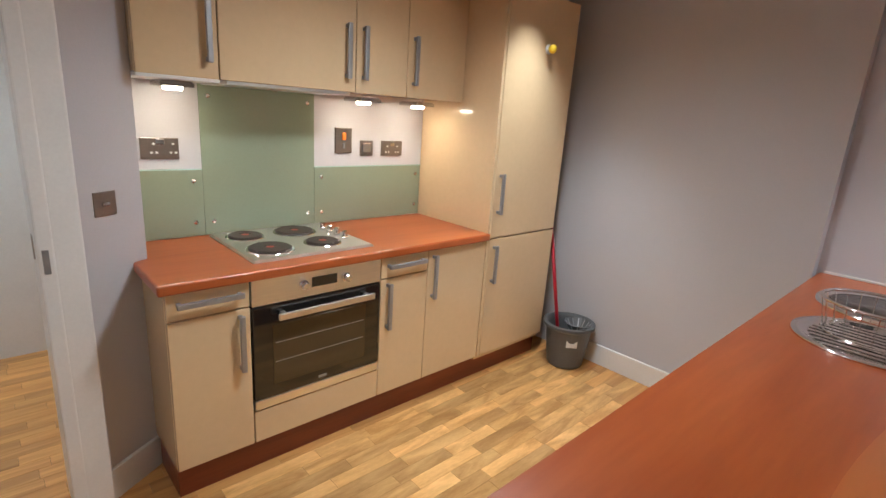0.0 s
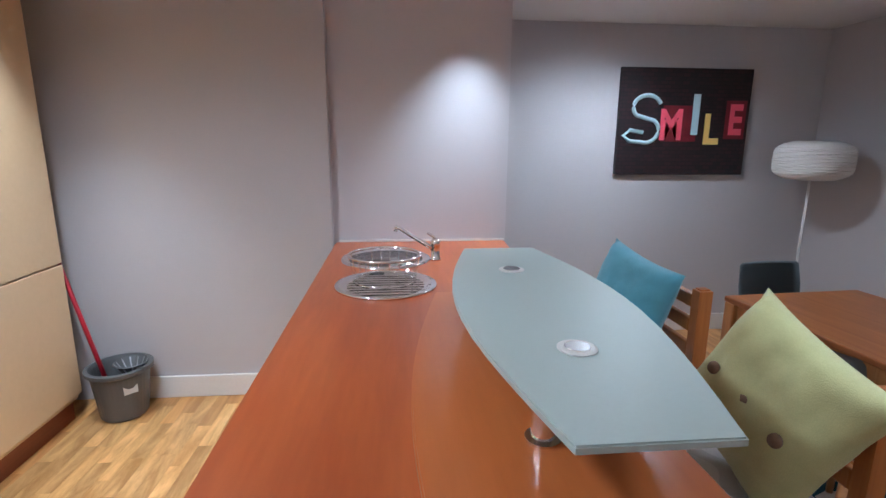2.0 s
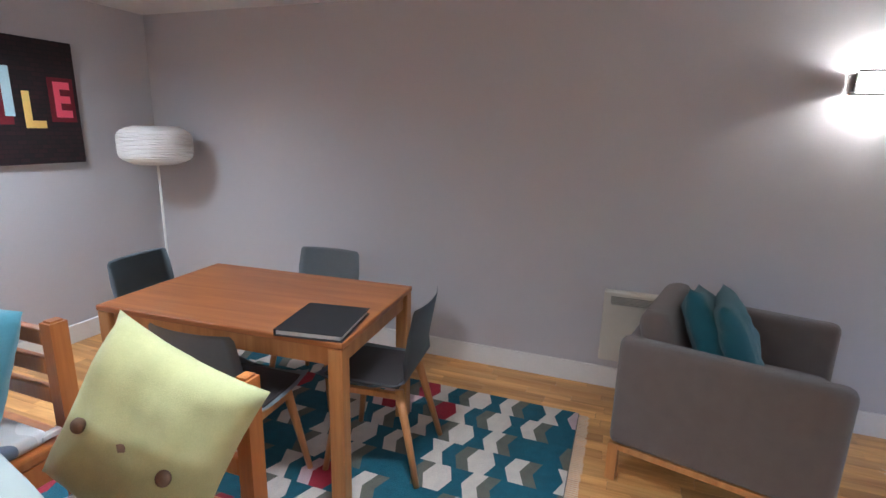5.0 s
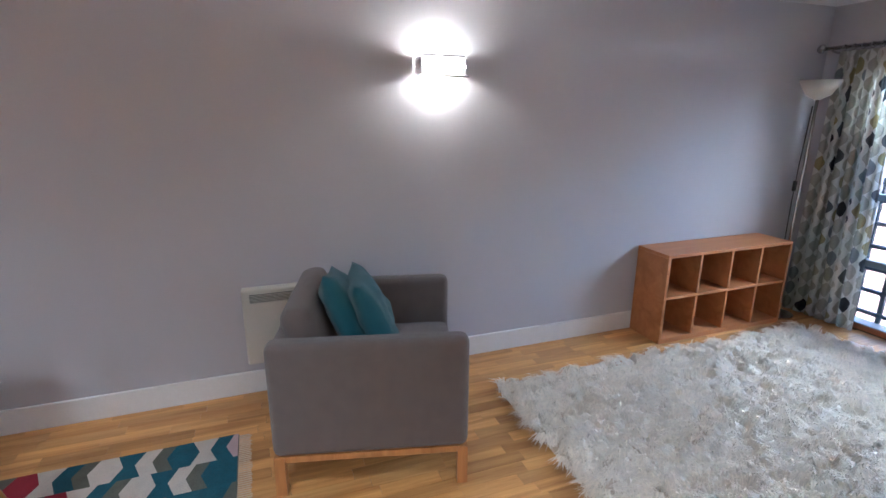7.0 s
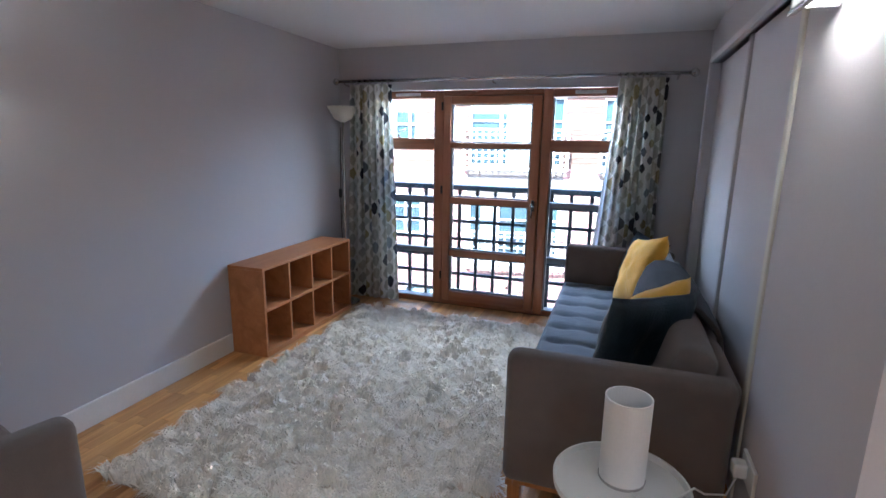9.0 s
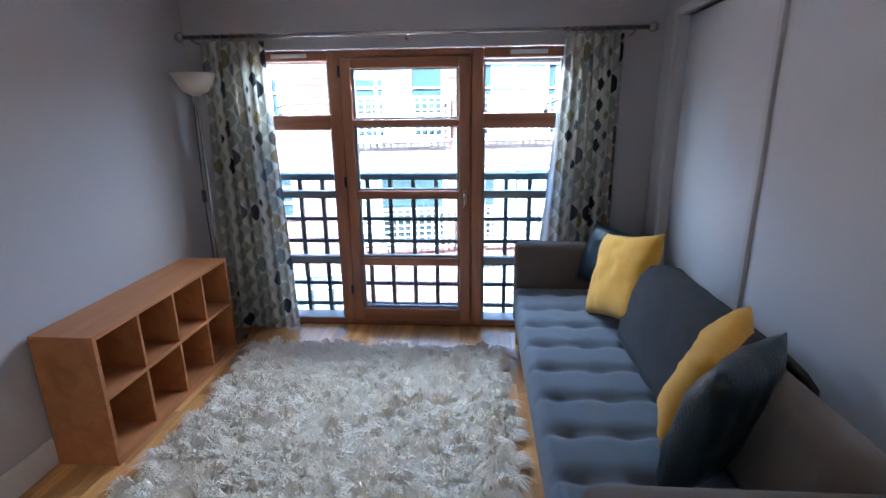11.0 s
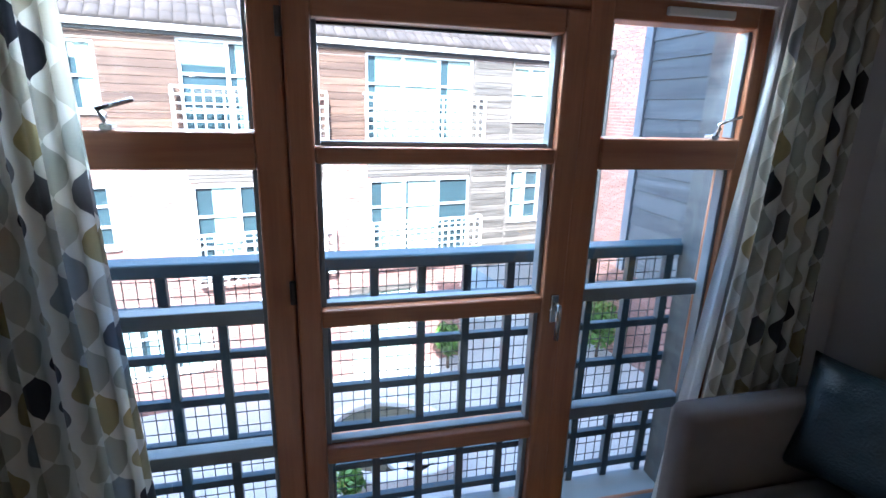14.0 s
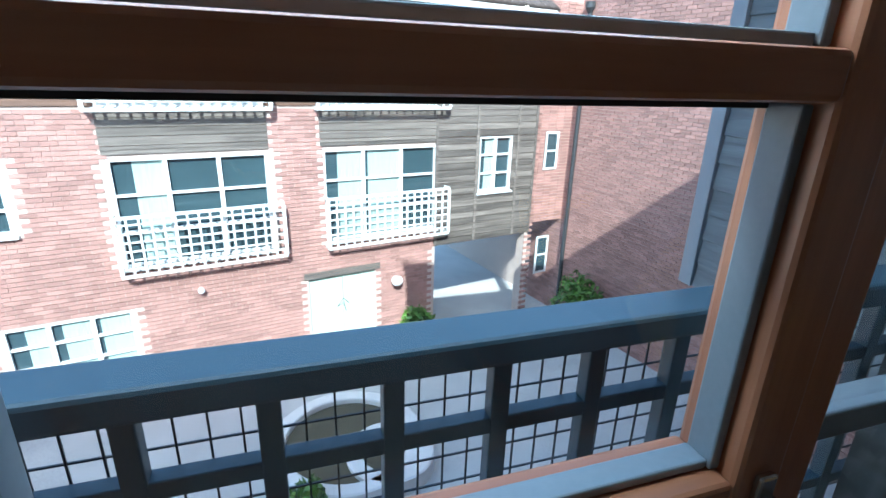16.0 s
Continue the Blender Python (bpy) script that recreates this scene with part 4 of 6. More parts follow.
part("base", bx(0.33, 0.35, 4.4605, 5.15, 0.7455, 0.866, 0.002), M["cream"], pen)
part("plinth", bx(0.38, 0.85, 2.76, 5.15, 0.0, 0.139, 0.002), M["plinth"], pen)
part("back_panel", bx(0.885, 0.905, 2.70, 5.15, 0.0, 0.866, 0.002), M["plinth"], pen)
part("upstand", bx(PX0 + 0.02, 1.30, 5.146, 5.155, 0.9105, 0.922, 0.002), M["white"], pen, "white sealant line")
arc = [(0.80 - 0.12 * math.sin(math.pi * min(1, (k + 2) / 17)), 2.47 + 1.60 * k / 15) for k in range(16)]
part("curved_leaf", slab([(1.207, 2.62), (1.202, 2.90), (1.196, 3.30), (1.205, 3.7), (1.22, 4.06)] + arc[::-1], 0.9105, 0.922, 0.004), M["cherry_x"], pen, "lighter curved wooden leaf on the worktop")
bar = thing("glass_bar_top", "frosted glass breakfast bar top on steel posts", "bar top")
left = [(0.888 - 0.098 * math.sin(math.pi * k / 12) + 0.02 * k / 12, 2.785 + 1.275 * k / 12) for k in range(13)]
right = [(1.135 + 0.098 * math.sin(math.pi * k / 12) + 0.04 * k / 12, 2.785 + 1.275 * k / 12) for k in range(13)]
part("glass_sheet", slab(left + right[::-1], 1.084, 1.097, 0.003), M["frost"], bar)
for x, y in ((1.005, 3.10), (1.015, 3.72)):
    part("disc", turned([(0.040, 1.0972), (0.040, 1.100), (0.034, 1.102), (0.022, 1.1022), (0.020, 1.100), (0.0, 1.100)], (x, y, 0), 28), M["plastic_w"], bar, "pale rimmed chrome disc", smooth=False)
    part("disc_centre", turned([(0.026, 1.1024), (0.024, 1.1045), (0, 1.1045)], (x, y, 0), 24), M["silver"], bar)
    part("post", turned([(0.036, 0.923), (0.036, 0.928), (0.024, 0.931), (0.024, 1.075), (0.036, 1.077), (0.036, 1.083)], (x - 0.07, y - 0.03, 0), 28), M["chrome"], bar, smooth=False)

sk = thing("sink", "round stainless steel sink bowl and drainer", "sink")
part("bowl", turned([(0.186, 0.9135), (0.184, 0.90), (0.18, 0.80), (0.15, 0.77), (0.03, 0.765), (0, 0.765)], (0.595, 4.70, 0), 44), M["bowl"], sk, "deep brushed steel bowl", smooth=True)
rim = bmesh.new()
rings = [[rim.verts.new((0.595 + r * math.cos(2 * math.pi * k / 44), 4.70 + r * math.sin(2 * math.pi * k / 44), z)) for k in range(44)] for r, z in ((0.226, 0.911), (0.223, 0.919), (0.196, 0.9185), (0.187, 0.9132))]
for a, b in zip(rings, rings[1:]):
    for k in range(44):
        rim.faces.new((a[k], a[(k + 1) % 44], b[(k + 1) % 44], b[k]))
part("rim", rim, M["chrome"], sk, smooth=True)
part("drainer", turned([(0.212, 0.911), (0.210, 0.919), (0.188, 0.919), (0.178, 0.9125), (0.168, 0.9115), (0, 0.9115)], (0.605, 4.22, 0), 44), M["chrome"], sk, smooth=True)
for k in range(9):
    y = 4.22 + (k - 4) * 0.034
    half = math.sqrt(max(0.01, 0.16 ** 2 - (y - 4.22) ** 2))
    part("drainer_rib", bx(0.605 - half, 0.605 + half, y - 0.006, y + 0.006, 0.912, 0.917, 0.002), M["chrome"], sk)
part("waste", turned([(0.035, 0.9126), (0.033, 0.917), (0.01, 0.916)], (0.56, 4.40, 0), 20), M["plastic_k"], sk)
rack = thing("wire_dish_basket", "round chrome wire dish basket standing on the drainer", "dish rack", at=(0.60, 4.27, 0.9175))
for name, r, z, w in (("rim", 0.150, 0.112, 0.006), ("base_ring", 0.130, 0.004, 0.003)):
    part(name, tube([(r * math.cos(2 * math.pi * k / 36), r * math.sin(2 * math.pi * k / 36), z) for k in range(37)], w, 8), M["chrome"], rack, smooth=True)
basket_wire = mesh_of("wire", tube([(0.130, 0, 0.004), (0.150, 0, 0.112)], 0.0014, 6), M["chrome"])
for k in range(22):
    shared("wire", basket_wire, rack, pose(0, 0, 0, 0, 0, 360 * k / 22))
tap = thing("mixer_tap", "chrome mixer tap over the sink", "tap", at=(0.845, 4.66, 0.911))
part("body", turned([(0.028, 0), (0.028, 0.008), (0.022, 0.012), (0.022, 0.07), (0.024, 0.075), (0.024, 0.10), (0.018, 0.108), (0, 0.11)], (0, 0, 0), 24), M["chrome"], tap, smooth=True)
part("spout", tube([(0, 0, 0.05), (-0.06, 0.02, 0.085), (-0.13, 0.045, 0.125), (-0.17, 0.06, 0.15), (-0.195, 0.068, 0.158), (-0.20, 0.07, 0.138)], 0.012, 12), M["chrome"], tap, smooth=True)
part("lever", tube([(0, 0, 0.105), (-0.01, 0.012, 0.118), (-0.035, 0.05, 0.128)], 0.007, 8), M["chrome"], tap, smooth=True)

# ---------- bar chairs ----------
def bar_chair():
    c = thing("bar_chair", "orange pine bar chair with a printed seat cushion", "bar chair", group="bar chairs")
    part("seat", bx(-0.19, 0.19, -0.19, 0.19, 0.615, 0.65, 0.008), M["pine"], c)
    for y in (-0.175, 0.175):
        part("back_post", slab([(0.165, y - 0.018), (0.205, y - 0.018), (0.205, y + 0.018), (0.165, y + 0.018)], 0.0, 1.005, 0.006), M["pine"], c)
        part("front_leg", bx(-0.195, -0.155, y - 0.018, y + 0.018, 0, 0.615, 0.004), M["pine"], c)
        part("side_rail", bx(-0.155, 0.155, y - 0.011, y + 0.011, 0.545, 0.613, 0.003), M["pine"], c)
        part("stretcher", bx(-0.155, 0.155, y - 0.010, y + 0.010, 0.24, 0.275, 0.003), M["pine"], c)
    for z in (0.75, 0.84, 0.93):
        part("back_slat", bx(0.165, 0.185, -0.157, 0.157, z, z + 0.05, 0.005), M["pine"], c)
    part("front_rail", bx(-0.187, -0.167, -0.157, 0.157, 0.545, 0.613, 0.003), M["pine"], c)
    part("foot_rest", bx(-0.19, -0.165, -0.157, 0.157, 0.24, 0.285, 0.003), M["pine"], c)
    return c


c1 = bar_chair()
c1.matrix_world = pose(1.452, 3.255, 0) @ Matrix.Diagonal((1.1, 1.1, 1, 1))
c2 = copy_thing(c1, pose(1.48, 3.985, 0) @ Matrix.Diagonal((1.1, 1.1, 1, 1)))


def seat_pad(at, rz):
    bm = bx(-0.22, 0.165, -0.213, 0.213, 0, 0.045, 0.018, 3)
    for v in bm.verts:
        v.co.z += 0.006 * noise.noise(v.co * 9)
    s = thing("seat_cushion", "white seat cushion printed with grey leaves", "cushion", at=at, rz=rz, group="seat cushions")
    part("pad", bm, M["seat_print"], s, smooth=True)
    for y in (-0.203, 0.203):
        part("tie", bx(0.145, 0.215, y - 0.012, y + 0.012, 0.012, 0.03, 0.004), M["lining"], s)


seat_pad((1.452, 3.255, 0.651), 0)
seat_pad((1.48, 3.985, 0.651), 0)


def scatter(name, label, mat_, size, at, turn, seed, buttons=0, thick=0.15):
    c = thing(name, label, "cushion")
    c.matrix_world = turn
    part("cover", pillow(size, size * 0.96, thick, seed), mat_, c, smooth=True)
    for k in range(buttons):
        x = (k - (buttons - 1) / 2) * size * 0.27
        part("button", turned([(0.0, -0.006), (0.015, -0.005), (0.017, 0.0), (0.015, 0.005), (0, 0.006)], (x, -thick * 0.47 - 0.003, -size * 0.05), 18, "y"), M["button"], c, "brown coconut button", smooth=True)


def lean(at, yaw, back, spin):
    """A cushion standing at yaw, leaning back, spun in its own plane."""
    return pose(*at, 0, 0, yaw) @ pose(0, 0, 0, -back, 0, 0) @ pose(0, 0, 0, 0, spin, 0)


scatter("scatter_cushion", "pale green linen cushion with wooden buttons on a chair", M["lime"], 0.41, None, lean((1.532, 3.212, 0.897), -80, 20, 20), 3, 3, 0.16)
scatter("scatter_cushion", "aqua blue linen cushion with wooden buttons on a chair", M["aqua"], 0.40, None, lean((1.543, 3.99, 0.897), -76, 16, 9), 5, 3, 0.15)

# ---------- dining ----------
tb = thing("dining_table", "oak dining table with square legs on the rug", "table", at=(2.71, 3.885, 0), rz=3.5)
part("tabletop", bx(-0.385, 0.385, -0.61, 0.61, 0.722, 0.75, 0.006), M["table"], tb)
for x in (-0.35, 0.35):
    part("apron", bx(x - 0.011, x + 0.011, -0.54, 0.54, 0.64, 0.721, 0.002), M["oak"], tb)
    for y in (-0.575, 0.575):
        part("leg", bx(x - 0.032, x + 0.032, y - 0.032, y + 0.032, 0.012, 0.721, 0.006), M["oak"], tb)
for y in (-0.575, 0.575):
    part("apron", bx(-0.318, 0.318, y - 0.011, y + 0.011, 0.64, 0.721, 0.002), M["oak"], tb)
fo = thing("ring_binder", "black ring binder lying on the table", "folder", at=(2.505, 3.42, 0.7505), rz=9)
part("cover", bx(-0.16, 0.16, -0.14, 0.14, 0.024, 0.027, 0.001), M["folder"], fo)
part("cover", bx(-0.16, 0.16, -0.14, 0.14, 0.0, 0.003, 0.001), M["folder"], fo)
part("spine", bx(-0.16, 0.16, 0.1405, 0.1435, 0.0, 0.027, 0.001), M["folder"], fo)
part("paper_stack", bx(-0.15, 0.15, -0.13, 0.138, 0.0035, 0.0235, 0.001), M["paper"], fo, "stack of paper")


def shell_chair():
    c = thing("dining_chair", "grey shell chair with a dark seat on pale wooden legs", "chair", group="chairs round the table")
    bm = bmesh.new()
    rows = [(-0.235, 0.455, 0.19), (-0.12, 0.442, 0.205), (0.05, 0.436, 0.205), (0.15, 0.452, 0.20), (0.195, 0.50, 0.195), (0.215, 0.58, 0.20), (0.235, 0.70, 0.205), (0.255, 0.81, 0.195), (0.258, 0.825, 0.18)]
    grid = []
    for y, z, w in rows:
        grid.append([bm.verts.new((w * u, -(y - 0.03) + (0.03 * (abs(u) ** 2.2) if z > 0.5 else 0), z + (0.028 * abs(u) ** 2.5 if z < 0.5 else 0))) for u in np.linspace(-1, 1, 11)])
    for a, b in zip(grid, grid[1:]):
        for k in range(10):
            bm.faces.new((a[k], a[k + 1], b[k + 1], b[k]))
    bmesh.ops.solidify(bm, geom=bm.faces, thickness=0.010)
    part("shell", bm, M["shell"], c, smooth=True)
    pad = bx(-0.175, 0.175, -0.13, 0.235, 0.452, 0.470, 0.009, 2)
    part("seat_pad", pad, M["seat_pad"], c, "dark upholstered seat pad", smooth=True)
    for sx in (-1, 1):
        for y0, y1 in ((0.15, 0.215), (-0.12, -0.225)):
            part("leg", tube([(sx * 0.145, y0, 0.435), (sx * 0.205, y1, 0.012)], 0.021, 12, taper=0.013), M["oak"], c, smooth=True)
        part("rail", bx(sx * 0.15 - 0.012, sx * 0.15 + 0.012, -0.13, 0.16, 0.395, 0.425, 0.004), M["oak"], c)
    part("cross_rail", bx(-0.14, 0.14, -0.012, 0.012, 0.395, 0.425, 0.004), M["oak"], c)
    return c


ch = shell_chair()
ch.matrix_world = pose(2.775, 3.28, 0, 0, 0, 6)
copy_thing(ch, pose(2.31, 3.74, 0, 0, 0, -88))
copy_thing(ch, pose(3.18, 3.94, 0, 0, 0, 94))
copy_thing(ch, pose(2.82, 4.64, 0, 0, 0, 184))

# patterned rug: rows of interlocking six-sided pieces
RX0, RX1, RY0, RY1 = 1.90, 3.49, 2.42, 4.95
rug = thing("patterned_rug", "geometric wool rug in teal, cream, grey and red", "rug")
part("backing", bx(RX0, RX1, RY0, RY1, 0.0005, 0.007, 0.002), M["rug_base"], rug)
rr_ = random.Random(5)
nrow, period, kick = 9, 0.315, 0.034
dx = (RX1 - RX0) / nrow
for i in range(nrow):
    xa, xm, xb = RX0 + i * dx, RX0 + (i + 0.5) * dx, RX0 + (i + 1) * dx
    flip = 1 if i % 2 else -1
    y = RY0 - period * (0.9 if i % 2 else 0.4)
    k = 0
    while y < RY1:
        # a lozenge, two chevrons beside it and a waisted piece between
        cuts = [(0.0, -1), (0.105, 1), (0.165, 1), (0.235, 1), (0.315, -1)]
        special = rr_.random() < 0.16
        tones = ["rug_red" if special else "rug_cream", "rug_pink" if special else "rug_grey", "rug_teal", rr_.choice(["rug_teal", "rug_cream", "rug_teal"])]
        if k % 2:
            tones = ["rug_teal", "rug_grey", "rug_cream", "rug_teal"] if not special else ["rug_red", "rug_grey", "rug_teal", "rug_pink"]
        for (o0, s0), (o1, s1_), tone in zip(cuts, cuts[1:], tones):
            a, b = (y + o0, y + o1)
            ka, kb = s0 * kick * flip, s1_ * kick * flip
            if flip < 0:
                ka, kb = -ka, -kb
            p = [(xa, a - ka / 2), (xm, a + ka / 2), (xb, a - ka / 2), (xb, b - kb / 2), (xm, b + kb / 2), (xa, b - kb / 2)]
            p = [(px_, min(max(py_, RY0 + 0.004), RY1 - 0.004)) for px_, py_ in p]
            if max(q[1] for q in p) - min(q[1] for q in p) < 0.02:
                continue
            me = bpy.data.meshes.new("motif")
            me.from_pydata([(px_, py_, 0.0115) for px_, py_ in p] + [(px_, py_, 0.0072) for px_, py_ in p], [],
                           [(0, 1, 4, 5), (1, 2, 3, 4)] + [(j, 6 + j, 6 + (j + 1) % 6, (j + 1) % 6) for j in range(6)])
            me.materials.append(M[tone])
            ob = new("motif", me)
            ob.parent = rug
        y += period
        k += 1
fr_boxes = [(x, x + 0.004, RY0 - 0.05 - 0.012 * random.random(), RY0, 0.001, 0.005) for x in np.arange(RX0 + 0.01, RX1, 0.014)]
tagged(pieces("fringe", fr_boxes, M["shag_base"], rug), kind="stuff")

# picture
pic = thing("canvas_picture", "black canvas print with neon letters reading SMILE", "picture")
PX, PZ, PW, PH, PYY = 2.79, 1.65, 1.01, 0.77, 5.888
def dark_canvas():
    m, n, l, p = nodes_of("dark_brick_print")
    tc, br = n.new("ShaderNodeTexCoord"), n.new("ShaderNodeTexBrick")
    mp = n.new("ShaderNodeMapping")
    mp.inputs["Rotation"].default_value = (radians(90), 0, 0)
    l.new(tc.outputs["Object"], mp.inputs[0]), l.new(mp.outputs[0], br.inputs["Vector"])
    br.inputs["Scale"].default_value = 9
    br.inputs["Color1"].default_value, br.inputs["Color2"].default_value, br.inputs["Mortar"].default_value = (0.008, 0.006, 0.007, 1), (0.030, 0.008, 0.011, 1), (0.004, 0.004, 0.005, 1)
    l.new(br.outputs[0], p.inputs["Base Color"])
    p.inputs["Roughness"].default_value = 0.6
    return m


part("canvas", bx(PX - PW / 2, PX + PW / 2, PYY - 0.035, PYY - 0.001, PZ - PH / 2, PZ + PH / 2, 0.003), dark_canvas(), pic)
FACE = PYY - 0.0355


def letter(ch_, x, z, size, mat_, wide=1.0):
    cu = bpy.data.curves.new("letter", "FONT")
    cu.body, cu.size, cu.extrude, cu.offset = ch_, size, 0.002, 0.010
    cu.align_x = "CENTER"
    tmp = bpy.data.objects.new("letter_curve", cu)
    me_ = bpy.data.meshes.new_from_object(tmp)
    bpy.data.objects.remove(tmp)
    me_.materials.clear()
    me_.materials.append(mat_)
    ob = new("letter", me_)
    ob.parent = pic
    ob.matrix_local = pose(x, FACE, z, 90, 0, 0) @ Matrix.Diagonal((wide, 1, 1, 1))
    return ob


RED = surface("print_red", (0.85, 0.10, 0.16), 0.6, vary=0.1, bump=0.0)
SKY = surface("print_blue", (0.48, 0.66, 0.72), 0.6, vary=0.1, bump=0.0)
GOLD = surface("print_gold", (0.85, 0.58, 0.16), 0.6, vary=0.1, bump=0.0)
HALO = surface("print_red_glow", (0.16, 0.008, 0.016), 0.7, vary=0.25, scale=14, bump=0.0)
part("print_patch", bx(PX - 0.17, PX + 0.10, FACE - 0.0008, FACE, PZ - 0.14, PZ + 0.12, 0), HALO, pic)
part("print_patch", bx(PX + 0.32, PX + 0.48, FACE - 0.0008, FACE, PZ - 0.12, PZ + 0.16, 0), HALO, pic)
s_line = [(0.02 + 0.105 * math.cos(a) , 0.095 + 0.085 * math.sin(a)) for a in np.linspace(0.3, 3.9, 16)]
s_line += [(0.02 + 0.10 * math.cos(a), -0.07 + 0.09 * math.sin(a)) for a in np.linspace(0.9, -1.9, 14)] + [(-0.10, -0.15), (-0.15, -0.11), (-0.10, -0.07), (0.0, -0.085)]
part("letter", tube([(PX - 0.315 + x, FACE - 0.001, PZ + 0.01 + z) for x, z in s_line], 0.015, 8), SKY, pic, "pale blue script S", smooth=True)
letter("M", PX - 0.10, PZ - 0.12, 0.30, RED, 0.8)
letter("I", PX + 0.085, PZ - 0.08, 0.40, SKY, 0.9)
letter("L", PX + 0.215, PZ - 0.15, 0.30, GOLD, 0.85)
letter("E", PX + 0.40, PZ - 0.08, 0.30, RED, 0.75)

# corner floor lamp with a ribbed shade
fl = thing("floor_lamp", "white floor lamp with a ribbed paper shade in the corner", "lamp", at=(3.56, 5.50, 0))
prof = []
for k in range(33):
    z = -0.135 + 0.27 * k / 32
    r = 0.205 * (1 - abs(z / 0.15) ** 5) + 0.02
    prof.append((r * (1 - 0.035 * (k % 2)) + 0.02, 1.385 + z))
part("shade", turned([(0.16, prof[0][1] + 0.004)] + prof + [(0.16, prof[-1][1] - 0.004)], (0, 0, 0), 40), M["lampshade"], fl, "white ribbed paper shade")
part("pole", turned([(0.008, 0.02), (0.008, 1.30)], (0, 0, 0), 14), M["plastic_w"], fl, smooth=True)
part("foot", turned([(0.14, 0), (0.14, 0.012), (0.02, 0.024), (0.0, 0.024)], (0, 0, 0), 32), M["plastic_w"], fl)

# ---------- living ----------
def soft_block(x0, x1, y0, y1, z0, z1, r=0.05, seg=4, puff=0.0):
    bm = bx(x0, x1, y0, y1, z0, z1, r, seg)
    if puff:
        bmesh.ops.subdivide_edges(bm, edges=[e for e in bm.edges if e.calc_length() > 0.12], cuts=8, use_grid_fill=True)
        c = Vector(((x0 + x1) / 2, (y0 + y1) / 2, (z0 + z1) / 2))
        for v in bm.verts:
            u = (v.co - c)
            a, b = abs(u.x) / (x1 - x0) * 2, abs(u.y) / (y1 - y0) * 2
            v.co.z += puff * (1 - a ** 2) * (1 - b ** 2) * (1 if u.z > 0 else -0.2)
            v.co += 0.004 * noise.noise_vector(v.co * 7)
    return bm


# armchair faces the window: arms along y, local front towards -y
ac = thing("armchair", "taupe wool armchair on an oak frame", "armchair", at=(3.31, 1.765, 0), rz=-14)
for x0, x1 in ((-0.43, -0.33), (0.33, 0.43)):
    part("arm", soft_block(x0, x1, -0.41, 0.41, 0.185, 0.695, 0.035), M["taupe"], ac, smooth=True)
part("seat_base", soft_block(-0.329, 0.329, -0.39, 0.38, 0.185, 0.33, 0.02), M["taupe"], ac, smooth=True)
part("seat_cushion", soft_block(-0.326, 0.326, -0.405, 0.22, 0.331, 0.45, 0.04, 4, 0.02), M["taupe"], ac, smooth=True)
part("back_panel", soft_block(-0.329, 0.329, 0.32, 0.41, 0.331, 0.655, 0.03), M["taupe"], ac, smooth=True)
part("back_cushion", moved(soft_block(-0.32, 0.32, -0.07, 0.07, 0.0, 0.36, 0.055, 4), pose(0, 0.235, 0.44, -12, 0, 0)), M["taupe"], ac, smooth=True)
for x in (-0.40, 0.40):
    part("frame_rail", bx(x - 0.018, x + 0.018, -0.38, 0.38, 0.155, 0.184, 0.003), M["oak"], ac)
    for y in (-0.385, 0.385):
        part("leg", slab([(x - 0.024, y - 0.022), (x + 0.024, y - 0.022), (x + 0.024, y + 0.022), (x - 0.024, y + 0.022)], 0, 0.184, 0.004), M["oak"], ac)
for y in (-0.385, 0.385):
    part("frame_rail", bx(-0.376, 0.376, y - 0.015, y + 0.015, 0.157, 0.184, 0.003), M["oak"], ac)
ACM = pose(3.31, 1.765, 0, 0, 0, -14)
for k, (y, s) in enumerate(((0.085, 6), (-0.04, -5))):
    c = thing("scatter_cushion", "teal cotton cushion standing in the armchair", "cushion", group="teal cushions")
    c.matrix_world = ACM @ lean((-0.08 - 0.02 * k, y + 0.03, 0.70), 6, 22 + 3 * k, s + 6)
    part("cover", pillow(0.40, 0.39, 0.13, 11 + k), M["teal"], c, smooth=True)

ht = thing("panel_heater", "cream electric panel heater on the wall", "heater")
part("body", bx(3.815, 3.885, 1.90, 2.36, 0.21, 0.645, 0.010, 3), M["heater"], ht)
part("grille", bx(3.811, 3.816, 1.94, 2.32, 0.57, 0.62, 0.002), M["plastic_g"], ht)
for k in range(6):
    part("grille_slat", bx(3.808, 3.812, 1.94, 2.32, 0.573 + 0.008 * k, 0.576 + 0.008 * k, 0), M["heater"], ht)


def sconce(at, rz):
    s = thing("wall_lamp", "lit wall lamp with three steel blades", "lamp", at=at, rz=rz, group="wall lamps")
    part("back_plate", bx(-0.006, 0.0, -0.085, 0.085, -0.05, 0.05, 0.002), M["silver"], s)
    for z, w in ((-0.052, 0.15), (0.052, 0.125)):
        part("blade", bx(-0.115, -0.098, -w, w, z - 0.005, z + 0.005, 0.002), M["silver"], s)
    for y in (-0.13, 0.13):
        part("end_plate", bx(-0.115, -0.006, y - 0.003, y + 0.003, -0.045, 0.045, 0.002), M["silver"], s)
    for z in (-0.026, 0.024):
        part("glass_strip", bx(-0.112, -0.10, -0.126, 0.126, z - 0.017, z + 0.017, 0.003), M["bulb"], s, "glowing glass strip")
    return s


s1 = sconce((LONG, 1.227, 1.81), 0)
s2 = sconce((0.86, 0.92, 1.90), 180)

